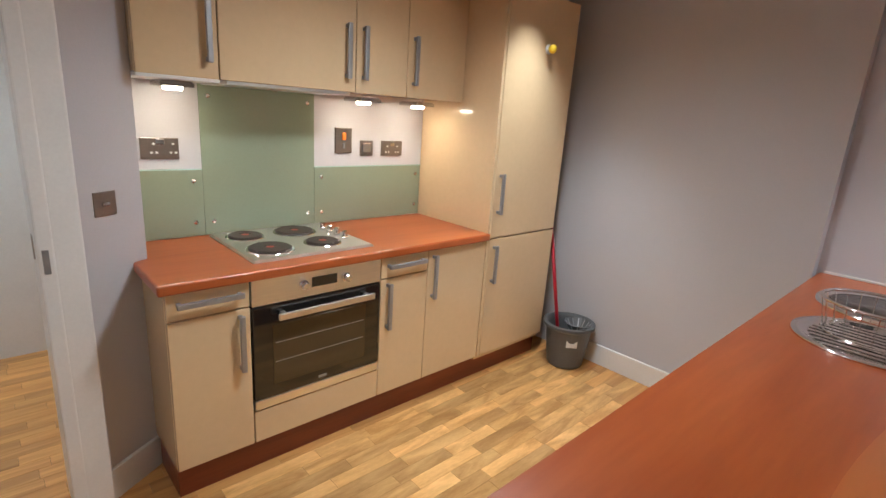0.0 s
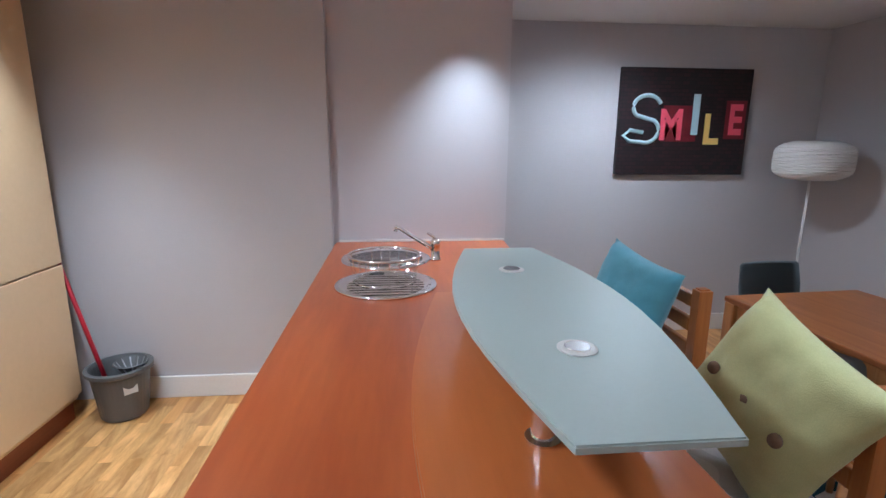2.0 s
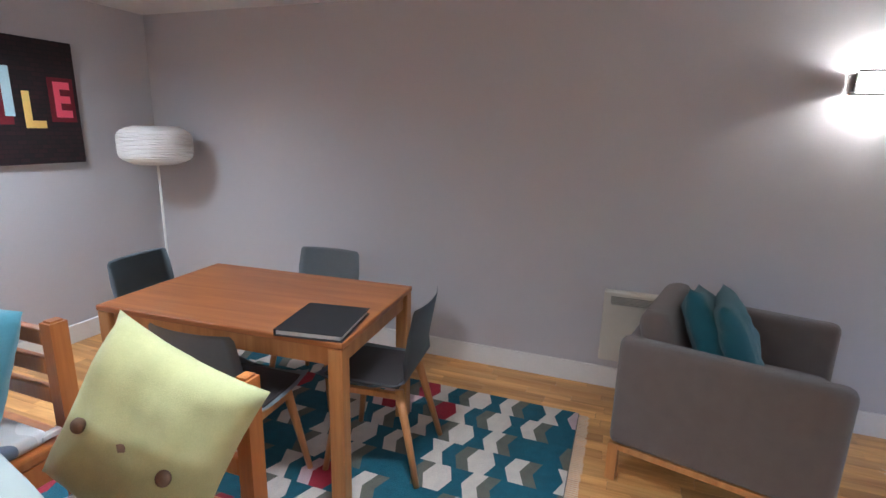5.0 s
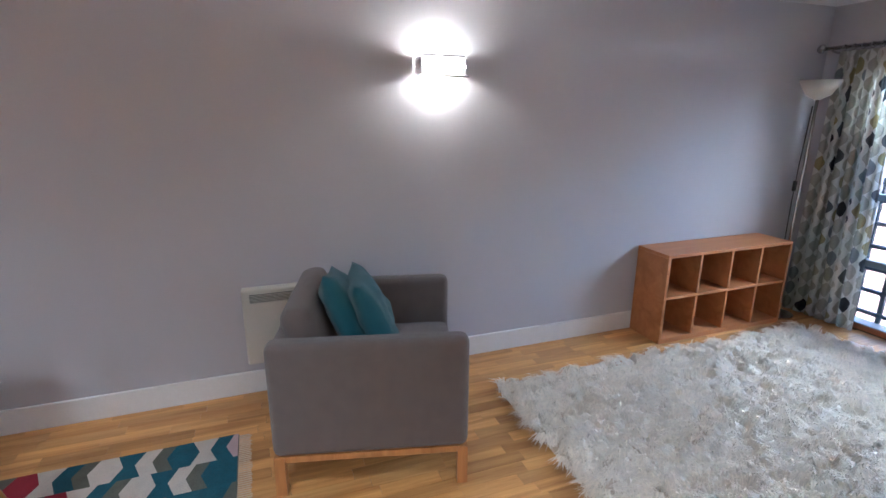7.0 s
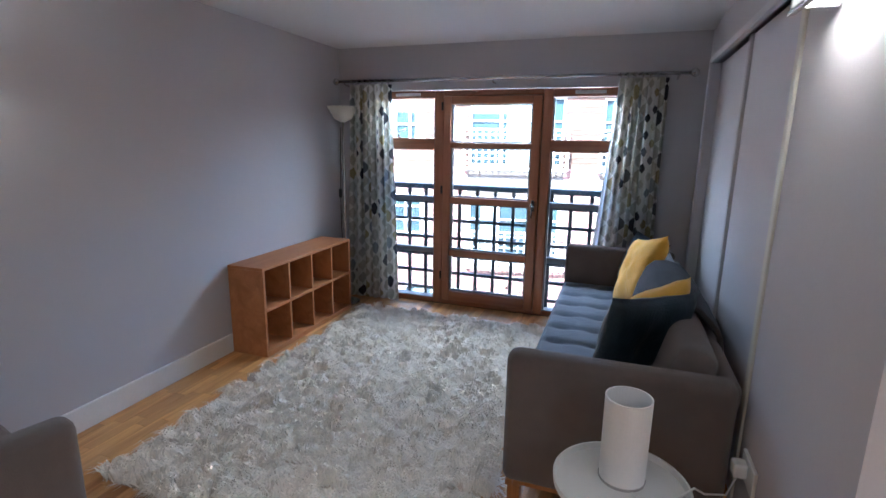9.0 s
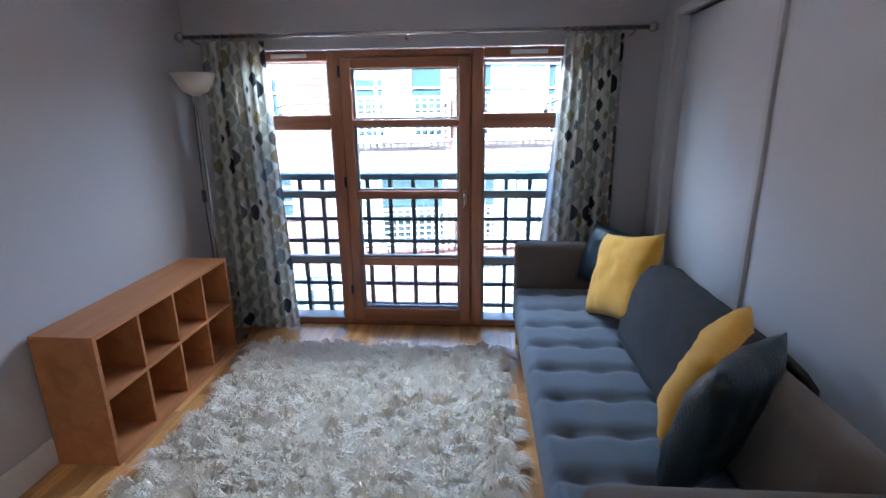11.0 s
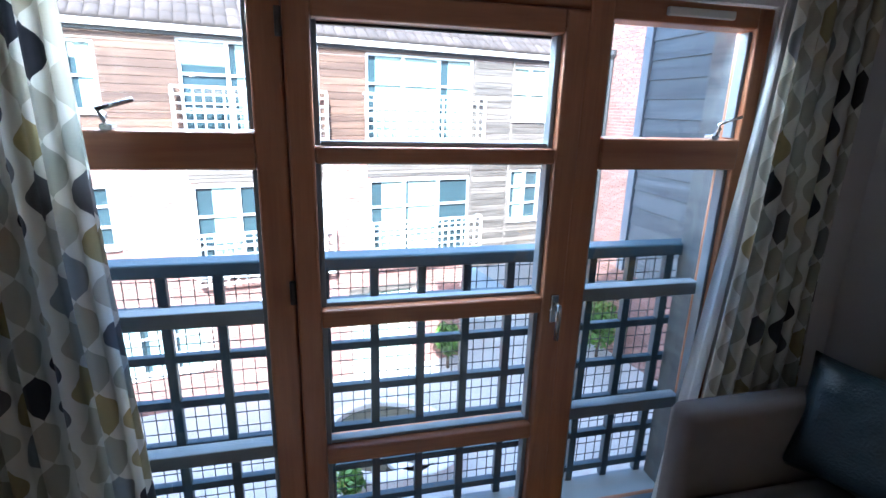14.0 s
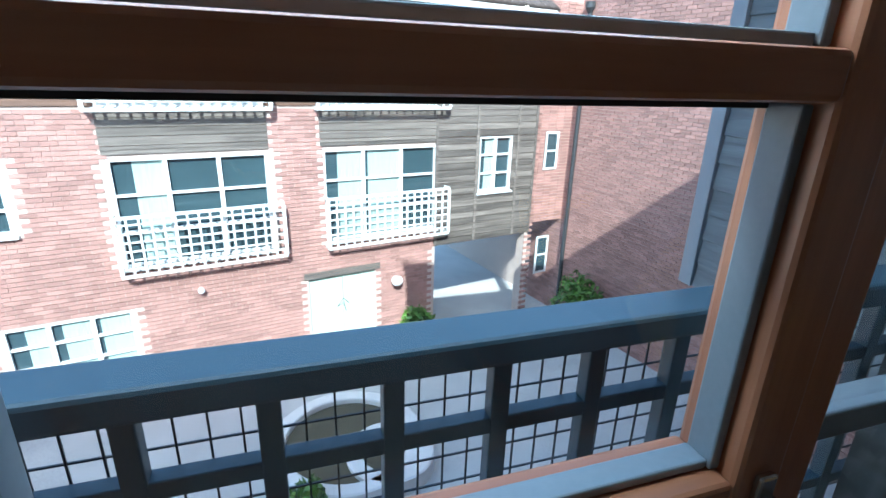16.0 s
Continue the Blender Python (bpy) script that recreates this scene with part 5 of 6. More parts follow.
bc = thing("bookcase", "empty low beech bookcase with eight cubes", "bookcase")
BX0, BX1, BY0, BY1, BH, T = 3.585, 3.88, -1.495, -0.315, 0.648, 0.022
part("top", bx(BX0, BX1, BY0, BY1, BH - T, BH, 0.002), M["beech"], bc)
part("bottom", bx(BX0, BX1, BY0 + T, BY1 - T, 0.0, 0.035, 0.002), M["beech"], bc)
part("side", bx(BX0, BX1, BY1 - T, BY1, 0.0, BH - T - 0.0005, 0.002), M["beech"], bc)
part("side", bx(BX0, BX1, BY0, BY0 + T, 0.0, BH - T - 0.0005, 0.002), M["beech"], bc)
part("shelf", bx(BX0 + 0.004, BX1 - 0.012, BY0 + T, BY1 - T, 0.325, 0.345, 0.002), M["beech"], bc)
part("back", bx(BX1 - 0.011, BX1 - 0.001, BY0 + T, BY1 - T, 0.035, BH - T, 0), M["beech"], bc)
step = (BY1 - BY0 - T) / 4
for k in (1, 2, 3):
    y = BY0 + k * step
    part("divider", bx(BX0 + 0.006, BX1 - 0.012, y, y + 0.018, 0.0355, 0.3245, 0.002), M["beech"], bc)
    part("divider", bx(BX0 + 0.006, BX1 - 0.012, y, y + 0.018, 0.3455, BH - T - 0.0005, 0.002), M["beech"], bc)

up = thing("uplighter", "grey floor standing uplighter behind the curtain", "lamp", at=(3.70, -1.62, 0))
part("bowl", turned([(0.02, 1.665), (0.07, 1.70), (0.13, 1.80), (0.133, 1.80), (0.075, 1.695), (0.0, 1.66)], (0, 0, 0), 32), M["heater"], up, smooth=True)
part("pole", turned([(0.011, 0.02), (0.011, 1.665)], (0, 0, 0), 12), M["silver"], up, smooth=True)
part("foot", turned([(0.12, 0), (0.12, 0.015), (0.02, 0.025), (0, 0.025)], (0, 0, 0), 28), M["silver"], up)
part("cable", tube([(0.018, 0.01, 1.62), (0.02, 0.03, 1.2), (0.03, 0.02, 0.9), (0.015, 0.03, 0.5), (0.03, 0.0, 0.03)], 0.004, 6), M["plastic_k"], up)
part("switch", bx(0.012, 0.036, 0.018, 0.04, 1.00, 1.08, 0.006), M["plastic_k"], up)


def curtain(x_a, x_b, xb_a, xb_b, z0, z1, label, folds):
    """A pleated curtain: top from x_a to x_b, foot from xb_a to xb_b."""
    c = thing("curtain", label, "curtain", group="window curtains")
    nu, nv = folds * 10, 40
    bm = bmesh.new()
    uvl = bm.loops.layers.uv.new("UVMap")
    pts, uvs = [], []
    cloth = 1.75 * max(abs(x_b - x_a), 0.40)
    for j in range(nv + 1):
        w = j / nv
        z = z1 + (z0 - z1) * w
        row, uvr = [], []
        for i in range(nu + 1):
            s = i / nu
            ease = w ** 1.25
            x = (x_a + (x_b - x_a) * s) * (1 - ease) + (xb_a + (xb_b - xb_a) * s) * ease
            amp = 0.022 + 0.020 * w
            ph = s * folds * 2 * math.pi + 0.5 * math.sin(3.1 * w + s * 5)
            y = -1.80 + amp * math.sin(ph) + 0.012 * noise.noise((s * 6, w * 4, x_a))
            x += 0.012 * math.sin(2 * ph) + 0.015 * w * noise.noise((s * 4, w * 3, 5 + x_a))
            row.append(bm.verts.new((x, y, z + 0.010 * math.sin(ph * 1.0) * (w > 0.99))))
            uvr.append((s * cloth, (1 - w) * (z1 - z0)))
        pts.append(row), uvs.append(uvr)
    for j in range(nv):
        for i in range(nu):
            f = bm.faces.new((pts[j][i], pts[j + 1][i], pts[j + 1][i + 1], pts[j][i + 1]))
            for loop, (a, b) in zip(f.loops, ((j, i), (j + 1, i), (j + 1, i + 1), (j, i + 1))):
                loop[uvl].uv = uvs[a][b]
    bmesh.ops.solidify(bm, geom=bm.faces, thickness=0.003)
    part("cloth", bm, M["curtain"], c, smooth=True)
    return c


cl = curtain(3.71, 3.32, 3.76, 3.25, 0.02, 2.0, "long curtain printed with grey and black leaves", 6)
cr = curtain(1.40, 1.07, 1.50, 1.05, 0.02, 2.0, "long curtain printed with leaves, behind the sofa", 6)
bm = bmesh.new()
rows = []
for j in range(21):
    w = j / 20
    z = 1.985 - 1.95 * w
    rows.append([bm.verts.new((1.39 + 0.11 * w ** 1.3 + (0.005 + 0.016 * w) * k, -1.835 + 0.012 * math.sin(k * 2.2 + 3 * w), z)) for k in range(5)])
for a, b in zip(rows, rows[1:]):
    for k in range(4):
        bm.faces.new((a[k], b[k], b[k + 1], a[k + 1]))
bmesh.ops.solidify(bm, geom=bm.faces, thickness=0.002)
part("lining", bm, M["sheer"], cr, "pale curtain lining", smooth=True)
rod = thing("curtain_rod", "satin nickel curtain rod with ball ends", "curtain rod")
part("rod", turned([(0.0135, 0.92), (0.0135, 3.84)], (0, -1.80, 2.03), 16, "x"), M["silver"], rod, smooth=True)
for x in (0.895, 3.86):
    part("finial", turned([(0.0, -0.032), (0.018, -0.026), (0.031, -0.008), (0.031, 0.008), (0.018, 0.026), (0, 0.032)], (x, -1.80, 2.03), 20, "x"), M["silver"], rod, smooth=True)
for x in (1.0, 2.40, 3.78):
    part("bracket", tube([(x, WIN + 0.001, 2.0), (x, -1.85, 2.0), (x, -1.80, 2.012)], 0.008, 8), M["silver"], rod)
ring = mesh_of("ring", tube([(0, 0.021 * math.cos(a), 0.021 * math.sin(a)) for a in np.linspace(0, 2 * math.pi, 17)], 0.003, 6), M["silver"])
for x in list(np.linspace(3.34, 3.70, 7)) + list(np.linspace(1.09, 1.40, 7)):
    shared("ring", ring, rod, pose(x, -1.80, 2.026))

# sofa along the west side, facing +x
sf = thing("sofa", "long sofa with taupe arms and a buttoned slate seat", "sofa")
SX0, SX1, SY0, SY1 = 0.885, 1.70, -1.70, 0.62
for y0, y1 in ((SY0, SY0 + 0.11), (SY1 - 0.11, SY1)):
    part("arm", soft_block(SX0 + 0.02, SX1, y0, y1, 0.175, 0.73, 0.04), M["taupe"], sf, smooth=True)
part("base", soft_block(SX0 + 0.05, SX1 - 0.01, SY0 + 0.111, SY1 - 0.111, 0.175, 0.30, 0.02), M["slate"], sf, smooth=True)
part("back", moved(soft_block(-0.05, 0.05, SY0 + 0.112, SY1 - 0.112, 0.0, 0.46, 0.045), pose(SX0 + 0.075, 0, 0.23, 0, -6, 0)), M["taupe"], sf, smooth=True)
bm = bmesh.new()
sx0, sx1, sy0, sy1 = SX0 + 0.20, SX1 + 0.005, SY0 + 0.113, SY1 - 0.113
nx, ny = 30, 90
grid = []
bu = [(sx0 + (sx1 - sx0) * (i + 0.5) / 3, sy0 + (sy1 - sy0) * (j + 0.5) / 9) for i in range(3) for j in range(9)]
for i in range(nx + 1):
    row = []
    for j in range(ny + 1):
        x, y = sx0 + (sx1 - sx0) * i / nx, sy0 + (sy1 - sy0) * j / ny
        z = 0.440
        gx = ((x - sx0) / (sx1 - sx0) * 3) % 1.0 - 0.5
        gy = ((y - sy0) / (sy1 - sy0) * 9) % 1.0 - 0.5
        z -= 0.026 * math.exp(-(gx * gx * 16 + gy * gy * 40))
        z -= 0.020 * math.exp(-gy * gy * 150)
        edge = min(i, nx - i) / nx * (sx1 - sx0), min(j, ny - j) / ny * (sy1 - sy0)
        e = min(edge)
        if e < 0.04:
            z -= 0.04 * (1 - math.sqrt(max(0, 1 - (1 - e / 0.04) ** 2)))
        row.append(bm.verts.new((x, y, z + 0.002 * noise.noise((x * 9, y * 9, 0)))))
    grid.append(row)
for i in range(nx):
    for j in range(ny):
        bm.faces.new((grid[i][j], grid[i + 1][j], grid[i + 1][j + 1], grid[i][j + 1]))
edge_v = [grid[i][0] for i in range(nx + 1)] + [grid[nx][j] for j in range(1, ny + 1)] + [grid[i][ny] for i in range(nx - 1, -1, -1)] + [grid[0][j] for j in range(ny - 1, 0, -1)]
low = [bm.verts.new((v.co.x, v.co.y, 0.301)) for v in edge_v]
for k in range(len(edge_v)):
    q = (k + 1) % len(edge_v)
    bm.faces.new((edge_v[k], low[k], low[q], edge_v[q]))
bmesh.ops.recalc_face_normals(bm, faces=bm.faces)
st = part("seat_cushion", bm, M["slate"], sf, "slate blue buttoned seat", smooth=True)
for x, y in bu:
    part("tuft_button", turned([(0.012, 0.388), (0.011, 0.399), (0, 0.403)], (x, y, 0), 10), M["slate"], st, smooth=True)
for k in range(2):
    y0 = SY0 + 0.115 + k * (SY1 - SY0 - 0.23) / 2
    y1 = y0 + (SY1 - SY0 - 0.23) / 2 - 0.004
    m_ = M["slate"] if k == 0 else M["taupe"]
    part("back_cushion", moved(soft_block(-0.08, 0.08, y0, y1, 0.0, 0.36, 0.06, 4), pose(SX0 + 0.215, 0, 0.435, 0, -14, 0)), m_, sf, smooth=True)
for x in (SX0 + 0.08, SX1 - 0.05):
    for y in (SY0 + 0.05, SY1 - 0.05):
        part("leg", slab([(x - 0.025, y - 0.025), (x + 0.025, y - 0.025), (x + 0.025, y + 0.025), (x - 0.025, y + 0.025)], 0, 0.155, 0.004), M["oak"], sf)
part("frame_rail", bx(SX1 - 0.045, SX1 - 0.015, SY0 + 0.02, SY1 - 0.02, 0.150, 0.174, 0.003), M["oak"], sf)
for y in (SY0 + 0.05, SY1 - 0.05):
    part("frame_rail", bx(SX0 + 0.06, SX1 - 0.046, y - 0.015, y + 0.015, 0.150, 0.174, 0.003), M["oak"], sf)

# throw over the sofa's back
tw = thing("sofa_throw", "dark grey wool throw draped over the sofa back", "throw")
bm = bmesh.new()
prof = [(1.225, 0.455), (1.212, 0.54), (1.195, 0.62), (1.172, 0.70), (1.14, 0.775), (1.10, 0.815), (1.03, 0.822), (0.965, 0.80), (0.915, 0.75), (0.872, 0.70), (0.864, 0.58), (0.863, 0.42)]
rows = []
for j in range(25):
    s = j / 24
    y = -0.84 + 0.84 * s
    rows.append([bm.verts.new((x + 0.006 * noise.noise((k * 0.5, s * 5, 1)), y + 0.012 * noise.noise((k * 0.5, s * 5, 9)) + 0.006 * k * s, z + 0.006 * noise.noise((k * 0.5, s * 7, 3)))) for k, (x, z) in enumerate(prof)])
hem_a, hem_b = [tuple(v.co + Vector((0.002, 0, 0.002))) for v in rows[-1]], [tuple(r[0].co + Vector((0.003, 0, 0.0))) for r in rows]
for a, b in zip(rows, rows[1:]):
    for k in range(len(prof) - 1):
        bm.faces.new((a[k], a[k + 1], b[k + 1], b[k]))
bmesh.ops.subdivide_edges(bm, edges=bm.edges, cuts=1, use_grid_fill=True, smooth=0.7)
bmesh.ops.recalc_face_normals(bm, faces=bm.faces)
bmesh.ops.solidify(bm, geom=bm.faces, thickness=-0.012)
part("cloth", bm, M["throw"], tw, smooth=True)
part("hem", tube(hem_a, 0.013, 8), M["throw_hem"], tw, "dark brown rolled hem", smooth=True)
part("hem", tube(hem_b, 0.009, 8), M["slate"], tw, "grey folded hem", smooth=True)

scatter("scatter_cushion", "dark teal leather cushion against the far sofa arm", M["leather"], 0.42, None, lean((1.14, -1.46, 0.665), 120, 18, 4), 21, 0, 0.15)
scatter("scatter_cushion", "yellow cotton cushion standing on the sofa", M["mustard"], 0.50, None, lean((1.175, -1.05, 0.70), 104, 20, -14), 23, 0, 0.15)
scatter("scatter_cushion", "yellow cotton cushion behind a leather cushion", M["mustard"], 0.43, None, lean((1.16, -0.07, 0.68), 52, 18, 8), 25, 0, 0.15)
scatter("scatter_cushion", "black leather cushion near the sofa arm", M["leather"], 0.49, None, lean((1.20, 0.15, 0.672), 42, 14, -3), 27, 0, 0.15)

# shaggy rug
SGX0, SGX1, SGY0, SGY1 = 1.78, 3.43, -1.50, 1.03
sg = thing("shag_rug", "thick cream shaggy rug on the oak floor", "rug")
part("backing", bx(SGX0 + 0.02, SGX1 - 0.02, SGY0 + 0.02, SGY1 - 0.02, 0.0005, 0.016, 0.004), M["shag_base"], sg)
rg = np.random.RandomState(4)
gx_, gy_ = np.meshgrid(np.arange(SGX0, SGX1, 0.047), np.arange(SGY0, SGY1, 0.047))
tx, ty = gx_.ravel() + rg.uniform(-0.012, 0.012, gx_.size), gy_.ravel() + rg.uniform(-0.012, 0.012, gx_.size)
PER = 44
NS = tx.size * PER
flow = 1.9 * np.sin(tx * 9 + 3 * np.sin(ty * 6)) + 1.7 * np.sin(ty * 11 + 2 * np.sin(tx * 7)) + rg.normal(0, 0.9, tx.size)
ridge = np.sin(tx * 30 + 4 * np.sin(ty * 8)) * np.sin(ty * 26 + 3 * np.sin(tx * 7))
tall = 0.038 + 0.014 * ridge + rg.uniform(-0.010, 0.014, tx.size)
rep = lambda a: np.repeat(a, PER)
bx_, by_ = rep(tx) + rg.normal(0, 0.011, NS), rep(ty) + rg.normal(0, 0.011, NS)
ang = rep(flow) + rg.normal(0, 0.42, NS)
ln = rg.uniform(0.05, 0.11, NS)
hh = rep(tall) * rg.uniform(0.75, 1.1, NS)
wd = rg.uniform(0.0016, 0.0040, NS)
dx_, dy_ = np.cos(ang), np.sin(ang)
nxv, nyv = -dy_ * wd, dx_ * wd
z0 = np.full(NS, 0.010)
p0 = np.stack([bx_ + nxv, by_ + nyv, z0], 1), np.stack([bx_ - nxv, by_ - nyv, z0], 1)
p1 = np.stack([bx_ + dx_ * ln * 0.4 + nxv, by_ + dy_ * ln * 0.4 + nyv, 0.010 + hh], 1), np.stack([bx_ + dx_ * ln * 0.4 - nxv, by_ + dy_ * ln * 0.4 - nyv, 0.010 + hh], 1)
p2 = np.stack([bx_ + dx_ * ln, by_ + dy_ * ln, 0.010 + hh * 0.45], 1)
V = np.stack([p0[0], p0[1], p1[0], p1[1], p2], 1).reshape(-1, 3)
k5 = np.arange(NS) * 5
quads = np.stack([k5, k5 + 1, k5 + 3, k5 + 2], 1).tolist()
tris = np.stack([k5 + 2, k5 + 3, k5 + 4], 1).tolist()
me = bpy.data.meshes.new("wool")
me.from_pydata(V.tolist(), [], quads + tris)
me.materials.append(M["shag"])
ob = new("wool", me)
ob.parent = sg
tagged(ob, "long cream wool strands", kind="stuff")

# side table and lamp
stb = thing("side_table", "small round white side table by the sofa", "table", at=(1.265, 0.89, 0))
part("tabletop", turned([(0.0, 0.455), (0.185, 0.455), (0.205, 0.462), (0.207, 0.486), (0.200, 0.486), (0.194, 0.468), (0, 0.468)], (0, 0, 0), 48), M["plastic_w"], stb)
for k in range(3):
    a = 2 * math.pi * k / 3 + 0.4
    part("leg", tube([(0.10 * math.cos(a), 0.10 * math.sin(a), 0.455), (0.17 * math.cos(a), 0.17 * math.sin(a), 0.0)], 0.012, 10), M["plastic_w"], stb, smooth=True)
tl = thing("table_lamp", "white glass cylinder table lamp, switched off", "lamp", at=(1.262, 0.855, 0.4685))
part("shade", turned([(0.070, 0.012), (0.071, 0.285), (0.066, 0.285), (0.064, 0.02)], (0, 0, 0), 40), M["lampshade"], tl, "white frosted glass cylinder")
part("base_ring", turned([(0.068, 0.0), (0.072, 0.004), (0.072, 0.012), (0.06, 0.012)], (0, 0, 0), 40), M["silver"], tl)
part("cable", tube([(-0.03, 0.07, 0.006), (-0.09, 0.10, 0.008), (-0.15, 0.06, 0.012), (-0.21, 0.0, 0.02), (-0.26, -0.1, -0.06), (-0.34, -0.18, -0.10), (-0.375, -0.19, 0.0)], 0.0035, 8), M["plastic_w"], tl, smooth=True)
sw = thing("wall_socket", "white double wall socket with a plug", "socket")
part("plate", bx(0.8605, 0.872, 0.60, 0.75, 0.42, 0.51, 0.003), M["plastic_w"], sw)
part("plug", bx(0.8725, 0.915, 0.64, 0.69, 0.445, 0.495, 0.008), M["plastic_w"], sw)

# ---------- outside ----------
GZ, FYF = -4.45, -11.3
# the court lies askew to this house: local frame of the houses and the ground plan
COURT = pose(-0.44, -0.075, -0.04, 0, 0, 11.31)


def court(x, y, z=GZ):
    return tuple(COURT @ Vector((x, y, z)))


single("ground", bx(-60, 60, -90, 8, GZ - 0.34, GZ - 0.04, 0), M["asphalt"], "grey paved courtyard between the houses", "ground", kind="structure")
fac = thing("house_opposite", "brick and timber clad terrace across the courtyard", "house")
fac.matrix_world = COURT
XL, XR = 14.0, -5.05
BR_TOP, GUT = 0.90, 2.92
openings = []


def opening(x0, x1, z0, z1):
    openings.append((min(x0, x1), max(x0, x1), z0, z1))


def far_window(x0, x1, z0, z1, cols, rows_, drape=0.75, y=FYF):
    """White casement with panes, mullions and net curtains."""
    opening(x0, x1, z0, z1)
    w = part("window", bx(x0, x1, y - 0.10, y - 0.085, z0, z1, 0), M["dark_glass"], fac, "white framed window")
    t = 0.055
    for a, b, c, d in ((x0, x0 + t, z0, z1), (x1 - t, x1, z0, z1), (x0 + t, x1 - t, z0, z0 + t), (x0 + t, x1 - t, z1 - t, z1)):
        part("frame", bx(a, b, y - 0.085, y - 0.02, c, d, 0.004), M["upvc"], w)
    for k in range(1, cols):
        x = x0 + (x1 - x0) * k / cols
        part("mullion", bx(x - 0.035, x + 0.035, y - 0.0845, y - 0.03, z0 + t, z1 - t, 0.003), M["upvc"], w)
    for k in range(1, rows_):
        z = z1 - (z1 - z0) * k / rows_
        part("transom", bx(x0 + t, x1 - t, y - 0.0835, y - 0.035, z - 0.022, z + 0.022, 0.003), M["upvc"], w)
    part("sill", bx(x0 - 0.04, x1 + 0.04, y - 0.085, y + 0.06, z0 - 0.05, z0 - 0.002, 0.006), M["upvc"], w)
    if drape:
        rnd = random.Random(int(x0 * 31 + z0 * 17))
        for k in range(cols):
            if rnd.random() < drape:
                a = x0 + t + (x1 - x0 - 2 * t) * k / cols
                b = a + (x1 - x0 - 2 * t) / cols * rnd.uniform(0.6, 1.0)
                bm_ = bmesh.new()
                r_ = []
                for j in range(13):
                    xx = a + (b - a) * j / 12
                    yy = y - 0.0838 + 0.0012 * math.sin(j * 2.6)
                    r_.append((bm_.verts.new((xx, yy, z0 + 0.06)), bm_.verts.new((xx, yy, z1 - 0.06))))
                for (p, q), (r2, s2_) in zip(r_, r_[1:]):
                    bm_.faces.new((p, r2, s2_, q))
                part("net_curtain", bm_, M["net"], w)


def trellis(x0, x1, z0, z1, y):
    t = part("balcony", bx(x0, x1, y - 0.02, y + 0.02, z1 - 0.05, z1, 0.004), M["upvc"], fac, "white trellis balcony front")
    part("bottom_rail", bx(x0, x1, y - 0.02, y + 0.02, z0, z0 + 0.05, 0.004), M["upvc"], t)
    n = max(3, round((x1 - x0) / 0.17))
    for k in range(n + 1):
        x = x0 + (x1 - x0) * k / n
        w = 0.03 if k in (0, n) else 0.016
        part("slat", bx(x - w, x + w, y - 0.018, y + 0.018, z0 + 0.05, z1 - 0.05, 0), M["upvc"], t)
    m_ = round((z1 - z0) / 0.155)
    for k in range(1, m_):
        z = z0 + (z1 - z0) * k / m_
        part("slat", bx(x0, x1, y - 0.030, y - 0.019, z - 0.016, z + 0.016, 0), M["upvc"], t)
    for x in (x0, x1):
        part("bracket", bx(x - 0.02, x + 0.02, FYF, y, z1 - 0.05, z1, 0), M["upvc"], t)
        part("bracket", bx(x - 0.02, x + 0.02, FYF, y, z0, z0 + 0.05, 0), M["upvc"], t)


YB = FYF + 0.22
# upper storey
far_window(4.62, 5.45, 1.42, 2.56, 2, 2, 0.3)
far_window(1.00, 3.43, 0.90, 2.69, 3, 3, 0.5)
far_window(-2.38, 0.07, 0.90, 2.67, 3, 3, 0.9)
far_window(-4.40, -3.42, 1.41, 2.61, 2, 2, 0.8)
far_window(7.2, 9.2, 0.90, 2.69, 3, 3, 0.5)
# middle storey
far_window(4.70, 5.62, -0.95, 0.18, 2, 3, 0.2)
far_window(1.0, 3.42, -1.70, 0.12, 3, 3, 0.35)
far_window(-2.42, 0.02, -1.70, 0.12, 3, 3, 0.95)
far_window(-4.38, -3.48, -1.00, 0.25, 2, 3, 0.9)
far_window(7.2, 9.2, -1.70, 0.12, 3, 3, 0.5)
# ground storey
far_window(3.43, 5.21, -3.60, -2.45, 3, 3, 0.7)
far_window(6.6, 8.4, -3.60, -2.45, 3, 3, 0.7)
trellis(0.92, 3.56, 0.84, 1.90, YB), trellis(-2.58, 0.12, 0.84, 1.90, YB), trellis(7.1, 9.3, 0.84, 1.90, YB)
trellis(0.84, 3.46, -1.80, -0.76, YB), trellis(-2.62, 0.02, -1.80, -0.76, YB), trellis(7.1, 9.3, -1.80, -0.76, YB)
# garage doors
opening(-1.0, 0.42, GZ, -2.42)
gd = part("double_door", bx(-1.0, -0.295, FYF - 0.12, FYF - 0.07, GZ, -2.44, 0.006), M["mint"], fac, "pale mint painted double doors")
part("double_door", bx(-0.285, 0.42, FYF - 0.12, FYF - 0.07, GZ, -2.44, 0.006), M["mint"], fac)
part("door_ornament", tube([(-0.42, FYF - 0.065, -3.15), (-0.29, FYF - 0.06, -3.0), (-0.16, FYF - 0.065, -3.17), (-0.3, FYF - 0.06, -3.1), (-0.34, FYF - 0.06, -3.3)], 0.012, 6), M["pipe"], fac)
part("lintel", bx(-1.1, 0.52, FYF - 0.05, FYF + 0.012, -2.44, -2.30, 0.004), M["board"], fac)
# passage under the timber block
opening(-4.95, -2.42, GZ, -2.13)

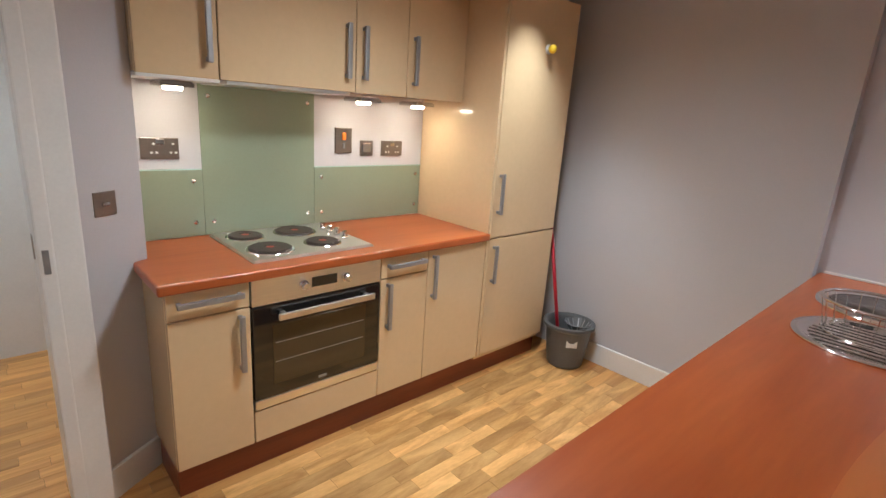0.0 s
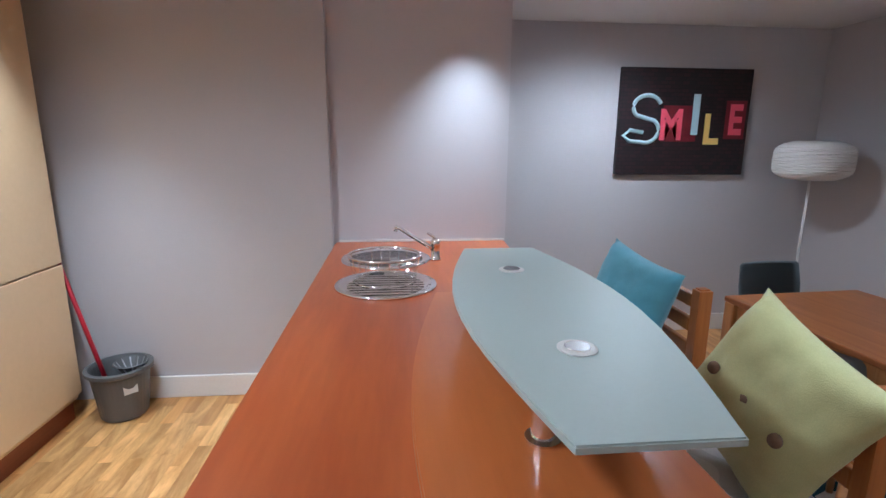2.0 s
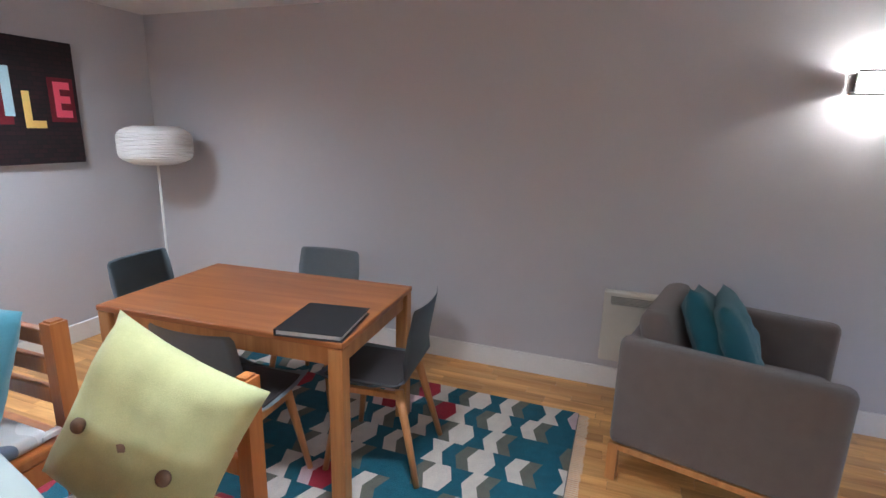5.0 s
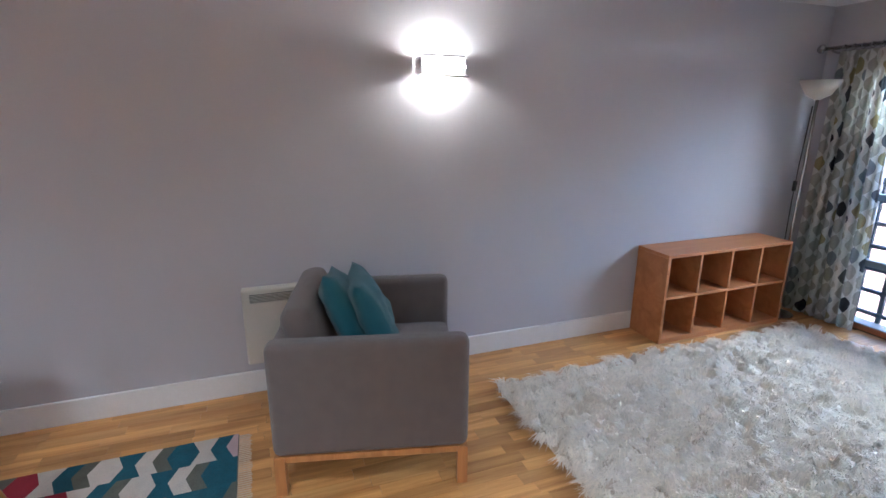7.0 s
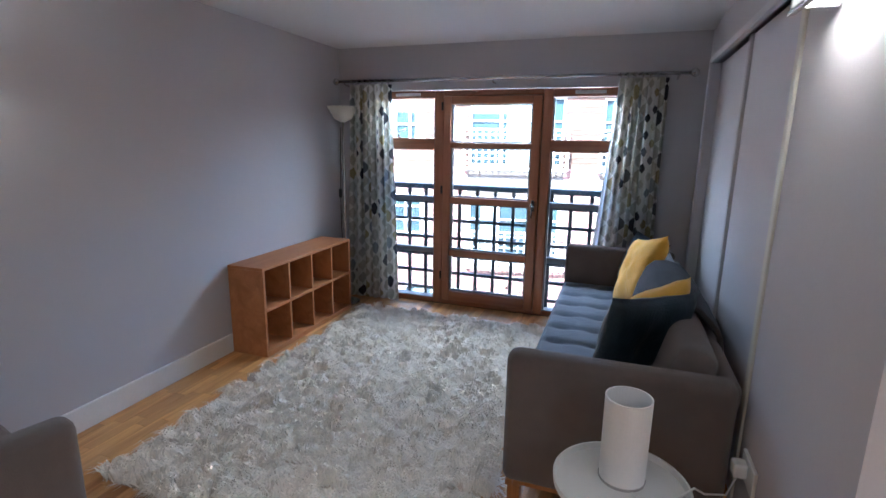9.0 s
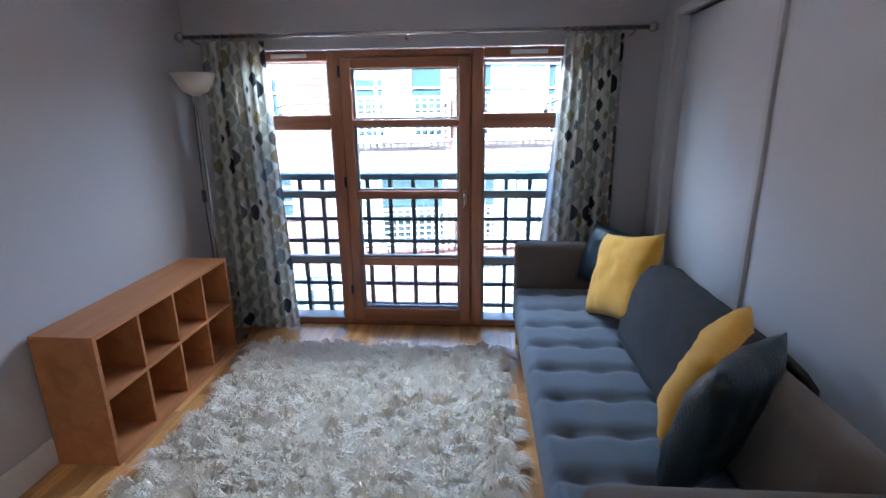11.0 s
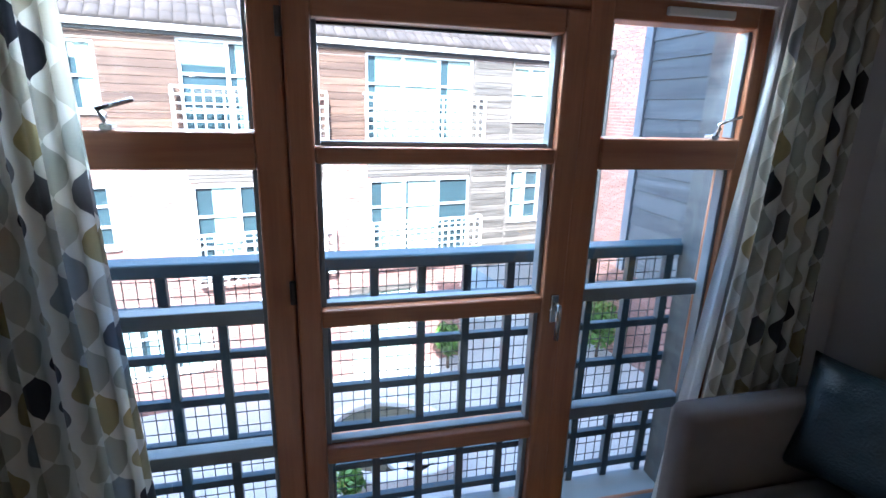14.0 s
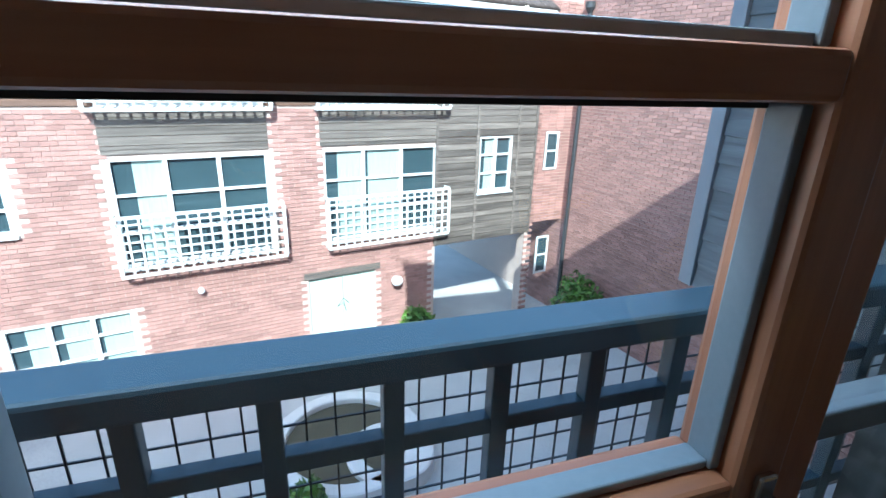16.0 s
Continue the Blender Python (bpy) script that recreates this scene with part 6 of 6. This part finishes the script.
# backing wall with the openings left out, in strips
def strips(x0, x1, z0, z1, holes):
    zs = sorted({z0, z1, *[min(max(h[2], z0), z1) for h in holes], *[min(max(h[3], z0), z1) for h in holes]})
    for za, zb in zip(zs, zs[1:]):
        cuts = sorted([(h[0], h[1]) for h in holes if h[2] < zb - 1e-4 and h[3] > za + 1e-4])
        x = x0
        for a, b in cuts:
            if a > x:
                yield x, min(a, x1), za, zb
            x = max(x, b)
        if x < x1:
            yield x, x1, za, zb


wall_far = pieces("wall", [(a, b, FYF - 0.30, FYF - 0.012, c, d) for a, b, c, d in strips(XR, XL, GZ, GUT, openings)], M["mortar"], fac)
# black sheet added in place of the unlit rooms behind the front
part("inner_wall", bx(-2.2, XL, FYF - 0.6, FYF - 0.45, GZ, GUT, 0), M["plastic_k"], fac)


def blocked(x0, x1, z0, z1):
    return any(a < x1 - 0.01 and b > x0 + 0.01 and c < z1 - 0.005 and d > z0 + 0.005 for a, b, c, d in openings)


def clad(x0, x1, z):
    """True where timber boards, not bricks, cover the front."""
    return z > BR_TOP or (x0 > XR - 0.1 and x1 < -2.40) or (z > 0.14 and (0.95 < (x0 + x1) / 2 < 3.47 or -2.47 < (x0 + x1) / 2 < 0.07))


near, far_ = [], []
BW, BHH, J = 0.215, 0.065, 0.010
row = 0
z = GZ
while z < BR_TOP:
    x = XR - (0.1125 if row % 2 else 0)
    while x < 9.5:
        a, b = x, x + BW
        if not blocked(a, b, z, z + BHH) and not clad(a, b, z + 0.03):
            d = 0.004 * random.random()
            item = (a, b, FYF - 0.03, FYF + d, z, z + BHH)
            (near if (0.5 < a < 4.0 and -2.6 < z < -1.75) else far_).append(item)
        x += BW + J
    z += BHH + J
    row += 1
brick_me = mesh_of("brick", bx(0, BW, -0.03, 0.003, 0, BHH, 0), M["brick_one"])
for a, b, c, d, e, f in near[:300]:
    shared("brick", brick_me, fac, pose(a, FYF, e))
tagged(pieces("brickwork", far_ + near[300:], M["brick"], fac), "red brick courses with pale joints", kind="stuff")
# boards of the front
def boards(x0, x1, z0, z1, material):
    z = z0
    while z < z1 - 0.02:
        top = min(z + 0.135, z1)
        for a, b, c, d in strips(x0, x1, z, top, openings):
            if b - a > 0.03 and d - c > 0.02:
                part("board", bx(a, b, FYF - 0.011, FYF + 0.012 + 0.004 * random.random(), c, d - 0.006, 0), material, fac)
        z += 0.14


boards(-2.42, 9.5, BR_TOP + 0.01, GUT - 0.22, M["board_brown"])
boards(XR, -2.43, -2.11, GUT - 0.22, M["board"])
boards(0.98, 3.46, 0.18, BR_TOP, M["board"])
boards(-2.42, 0.06, 0.18, BR_TOP, M["board"])
for x in (XR + 0.03, -4.52, -3.42, -2.41):
    part("corner_board", bx(x - 0.03, x + 0.03, FYF - 0.011, FYF + 0.03, -2.12, GUT - 0.22, 0.002), M["board"], fac)
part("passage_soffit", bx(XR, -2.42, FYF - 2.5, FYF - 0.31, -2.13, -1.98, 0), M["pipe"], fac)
part("passage_wall", bx(-2.42, -2.2, FYF - 5, FYF - 0.31, GZ, -2.13, 0), M["brick"], fac)
part("gutter", bx(XR - 0.15, XL, FYF + 0.06, FYF + 0.16, GUT - 0.16, GUT - 0.05, 0.01), M["gutter"], fac)
part("fascia", bx(XR - 0.15, XL, FYF + 0.0, FYF + 0.055, GUT - 0.22, GUT - 0.02, 0.002), M["pipe"], fac)
# pantile roof
roof = part("roof", moved(bx(XR - 0.2, XL, -4.6, 0.0, -0.06, 0, 0), pose(0, FYF + 0.18, GUT - 0.03, -34, 0, 0)), M["tile_far"], fac)
bm = bmesh.new()
ring_a = []
for k in range(7):
    a = math.pi * k / 6
    ring_a.append((0.105 - 0.105 * math.cos(a), 0.042 * math.sin(a)))
va = [bm.verts.new((x, 0.0, z + 0.018)) for x, z in ring_a]
vb = [bm.verts.new((x, -0.34, z)) for x, z in ring_a]
for k in range(6):
    bm.faces.new((va[k], vb[k], vb[k + 1], va[k + 1]))
lo = [bm.verts.new((x, 0.0, 0.0)) for x, z in ring_a]
for k in range(6):
    bm.faces.new((lo[k], va[k], va[k + 1], lo[k + 1]))
tile_me = mesh_of("roof_tile", bm, M["tile"], True)
SL = pose(0, FYF + 0.18, GUT - 0.03, -34, 0, 0)
tile_v = [tuple(v.co) for v in tile_me.vertices]
tile_f = [tuple(p.vertices) for p in tile_me.polygons]
vv, ff = [], []
for r_ in range(14):
    for k in range(int((9.0 - XR) / 0.21)):
        m_ = pose(XR - 0.15 + 0.21 * k, -0.31 * r_, 0.0)
        if r_ < 6 and k < 50:
            shared("roof_tile", tile_me, fac, SL @ m_)
        else:
            n0 = len(vv)
            vv += [tuple(m_ @ Vector(c)) for c in tile_v]
            ff += [tuple(n0 + i for i in f) for f in tile_f]
me = bpy.data.meshes.new("roof_tiles")
me.from_pydata([tuple(SL @ Vector(c)) for c in vv], [], ff)
me.materials.append(M["tile_far"])
ob = new("roof_tiles", me)
ob.parent = fac
tagged(ob, "grey brown clay pantiles", kind="stuff")

# brick house closing the court on the west
sh = thing("side_house", "tall red brick house closing the courtyard", "house")
sh.matrix_world = COURT
SHX = -6.1
part("wall", bx(SHX - 0.3, SHX - 0.012, FYF - 6, 6, GZ, 4.3, 0), M["mortar"], sh)
part("wall", bx(SHX - 0.012, XR, FYF - 0.35, FYF - 0.05, -1.9, 3.2, 0), M["mortar"], sh)
bs = []
row = 0
z = GZ
while z < 4.25:
    y = FYF - 1.2 + (0.1125 if row % 2 else 0)
    while y < -2.6:
        bs.append((SHX - 0.03, SHX + 0.004 * random.random(), y, y + BW, z, z + BHH))
        y += BW + J
    x = SHX
    while x < XR - 0.05:
        if z > -1.9:
            bs.append((x, min(x + BW, XR - 0.01), FYF - 0.07, FYF - 0.04 + 0.004 * random.random(), z, z + BHH)) if z < 3.1 else None
        x += BW + J
    z += BHH + J
    row += 1
tagged(pieces("brickwork", bs, M["brick"], sh), "red brick courses with pale joints", kind="stuff")
part("eaves", bx(SHX - 0.4, SHX + 0.35, -9.4, 6, 3.75, 3.95, 0.01), M["gutter"], sh)
part("downpipe", tube([(SHX + 0.06, FYF + 0.25, GZ), (SHX + 0.06, FYF + 0.25, 2.9)], 0.05, 10), M["pipe"], sh)
part("hopper", turned([(0.05, 2.88), (0.11, 2.98), (0.11, 3.1)], (SHX + 0.08, FYF + 0.25, 0), 12), M["pipe"], sh)
for z0, z1 in ((-0.6, 0.3), (-3.3, -2.3)):
    w = part("window", bx(-5.75, -5.35, FYF - 0.035, FYF - 0.02, z0, z1, 0), M["dark_glass"], sh, "narrow white framed window")
    for a, b, c, d in ((-5.75, -5.70, z0, z1), (-5.40, -5.35, z0, z1), (-5.70, -5.40, z0, z0 + 0.05), (-5.70, -5.40, z1 - 0.05, z1), (-5.70, -5.40, (z0 + z1) / 2 - 0.02, (z0 + z1) / 2 + 0.02)):
        part("frame", bx(a, b, FYF - 0.034, FYF + 0.0, c, d, 0.002), M["upvc"], w)
lw_ = part("wall_light", turned([(0.0, -0.10), (0.10, -0.08), (0.13, 0), (0.10, 0.08), (0, 0.10)], (-1.45, FYF + 0.11, -2.75), 18), M["plastic_w"], fac, "round white wall light", smooth=True)

part("floodlight", turned([(0.0, 0.0), (0.05, 0.01), (0.06, 0.09), (0.03, 0.13), (0.0, 0.13)], (2.35, FYF, -2.27), 12, "y"), M["plastic_w"], fac, "small white wall floodlight", smooth=True)
part("downpipe", tube([(6.0, FYF + 0.07, GZ), (6.0, FYF + 0.07, GUT - 0.2)], 0.045, 10), M["pipe"], fac, smooth=True)

# weatherboarded wing of this house
wg = thing("timber_wing", "grey blue weatherboarded wing beside the window", "house")
part("wall", bx(0.62, 0.985, -3.03, -2.19, 0.70, 3.36, 0), M["wing_board"], wg)
z = 0.69
while z < 3.3:
    part("board", moved(bx(-0.009, 0.009, -3.03, -2.19, 0, 0.112, 0.002), pose(0.998, 0, z, 0, -5, 0)), M["wing_board"], wg)
    z += 0.10
part("reveal_board", bx(1.3405, 1.350, -2.172, -2.045, 0.001, 1.955, 0.001), M["wing_board"], wg)
part("corner_board", bx(0.93, 1.018, -3.095, -3.031, 0.69, 3.36, 0.004), M["bar_grey"], wg)
# unseen walls and stepped roofs, made up to cast the court's shadow
own = thing("own_house", "unseen outer walls and stepped roofs, sized to cast the court shadow", "house")
part("wall", bx(-6.1, 0.6, -2.4, -2.18, GZ, 5.499, 0), M["brick"], own)
part("wall", bx(LONG, 12, -2.4, -2.18, GZ, 2.599, 0), M["brick"], own)
part("wall", bx(0.6, LONG, -2.36, -2.18, GZ, -0.26, 0), M["brick"], own)
part("wall", bx(0.6, LONG, -2.36, -2.18, CEIL + 0.21, 2.599, 0), M["brick"], own)
part("wall", bx(0.6, 2.2, -2.36, -2.18, 2.70, 5.499, 0), M["brick"], own)
part("roof", bx(-6.4, 12, -2.42, 7.0, 2.60, 2.69, 0), M["tile_far"], own)
part("roof", bx(-6.4, 2.25, -2.45, 7.0, 5.50, 5.62, 0), M["tile_far"], own)
part("sill", bx(1.0, 3.9, -2.20, -2.03, -0.03, 0.0, 0.002), M["bar_grey"], own)


def bush(name, label, at, r, h, n, seed):
    b = thing(name, label, "plant", at=at)
    rg_ = random.Random(seed)
    part("trunk", tube([(0, 0, 0), (0.02, 0.01, h * 0.5), (0, 0.02, h * 0.75)], 0.04, 8, taper=0.015), M["bark"], b)
    vs, fs = [], []
    for k in range(n):
        u, v, w = rg_.uniform(-1, 1), rg_.uniform(0, 2 * math.pi), rg_.random() ** 0.4
        rr = r * w * (0.8 + 0.35 * noise.noise((math.cos(v) * 1.5, math.sin(v) * 1.5, u * 2 + seed)))
        s = math.sqrt(1 - u * u)
        c = Vector((rr * s * math.cos(v), rr * s * math.sin(v), h - r + rr * u * 1.0 + r * 0.2))
        d = Vector((rg_.gauss(0, 1), rg_.gauss(0, 1), rg_.gauss(0, 1))).normalized()
        e = d.cross(Vector((rg_.gauss(0, 1), rg_.gauss(0, 1), 1))).normalized()
        L_ = rg_.uniform(0.05, 0.10)
        n0 = len(vs)
        vs += [tuple(c - d * L_), tuple(c + e * L_ * 0.4), tuple(c + d * L_), tuple(c - e * L_ * 0.4)]
        fs.append((n0, n0 + 1, n0 + 2, n0 + 3))
    me_ = bpy.data.meshes.new("crown")
    me_.from_pydata(vs, [], fs)
    me_.materials.append(M["leaf"])
    o = new("crown", me_)
    o.parent = b


bush("shrub", "round green shrub beside the mint doors", court(-1.75, -10.8, GZ), 0.45, 1.15, 900, 2)
bush("shrub", "green climbing shrub by the brick house", court(-5.3, -9.6, GZ), 0.75, 1.7, 1300, 5)
bush("shrub", "small green shrub in the planting bed", court(1.5, -7.6, GZ), 0.30, 0.6, 400, 8)
# round planting beds
for x, y, r in ((0.6, -8.6, 1.25), (0.1, -8.0, 0.7)):
    bed = thing("planter", "curved pale stone kerb round a planting bed", "planter", at=court(x, y), group="planting beds")
    part("kerb", turned([(r, 0), (r, 0.28), (r - 0.03, 0.30), (r - 0.22, 0.30), (r - 0.24, 0.28), (r - 0.24, 0.0)], (0, 0, 0), 40), M["kerb"], bed)
    part("soil", turned([(r - 0.25, 0.0), (r - 0.25, 0.2), (0, 0.22)], (0, 0, 0), 32), M["soil"], bed)

# ---------- floor strips, last ----------
SW, SL_ = 0.071, 0.36
near, rest = [], []
col = 0
x = -3.05
while x < LONG - 0.02:
    y = -1.90 - SL_ * ((col * 0.37) % 1.0)
    while y < 5.88:
        a, b = max(y, -1.92), min(y + SL_ * (0.75 + 0.5 * ((col * 7 + int(y * 3)) % 5) / 5), 5.88)
        y = b
        if b - a < 0.03 or (x < -1.9 and (b < 0.9 or a > 2.95)):
            continue
        item = (x + 0.0006, x + SW - 0.0006, a + 0.0006, b - 0.0006, -0.006, 0.0)
        hidden = (RX0 + 0.1 < x < RX1 - 0.1 and RY0 + 0.1 < a and b < RY1 - 0.1) or (SGX0 + 0.1 < x < SGX1 - 0.1 and SGY0 + 0.1 < a and b < SGY1 - 0.1)
        if hidden:
            continue
        # kitchen strips, which get the lit copy of the oak
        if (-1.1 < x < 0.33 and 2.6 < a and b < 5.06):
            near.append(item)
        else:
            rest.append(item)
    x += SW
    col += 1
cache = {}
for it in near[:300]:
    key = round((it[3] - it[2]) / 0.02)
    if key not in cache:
        cache[key] = mesh_of("plank", bx(0, SW - 0.0012, 0, 1.0, -0.006, 0.0, 0), M["oak_floor_lit"])
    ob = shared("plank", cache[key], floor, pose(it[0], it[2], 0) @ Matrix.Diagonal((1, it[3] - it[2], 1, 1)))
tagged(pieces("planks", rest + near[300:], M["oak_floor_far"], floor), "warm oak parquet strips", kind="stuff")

# chrome rims at the ceiling spots and the added, unseen fill lamps
for x, y, w_, c_ in SPOTS_AND_FILLS:
    dl = thing("downlight", "small round chrome ceiling rim of a spot or an added fill lamp", "light", group="ceiling downlights")
    part("rim", turned([(0.028, CEIL - 0.001), (0.045, CEIL - 0.001), (0.045, CEIL - 0.006), (0.03, CEIL - 0.008)], (x, y, 0), 24), M["chrome"], dl)
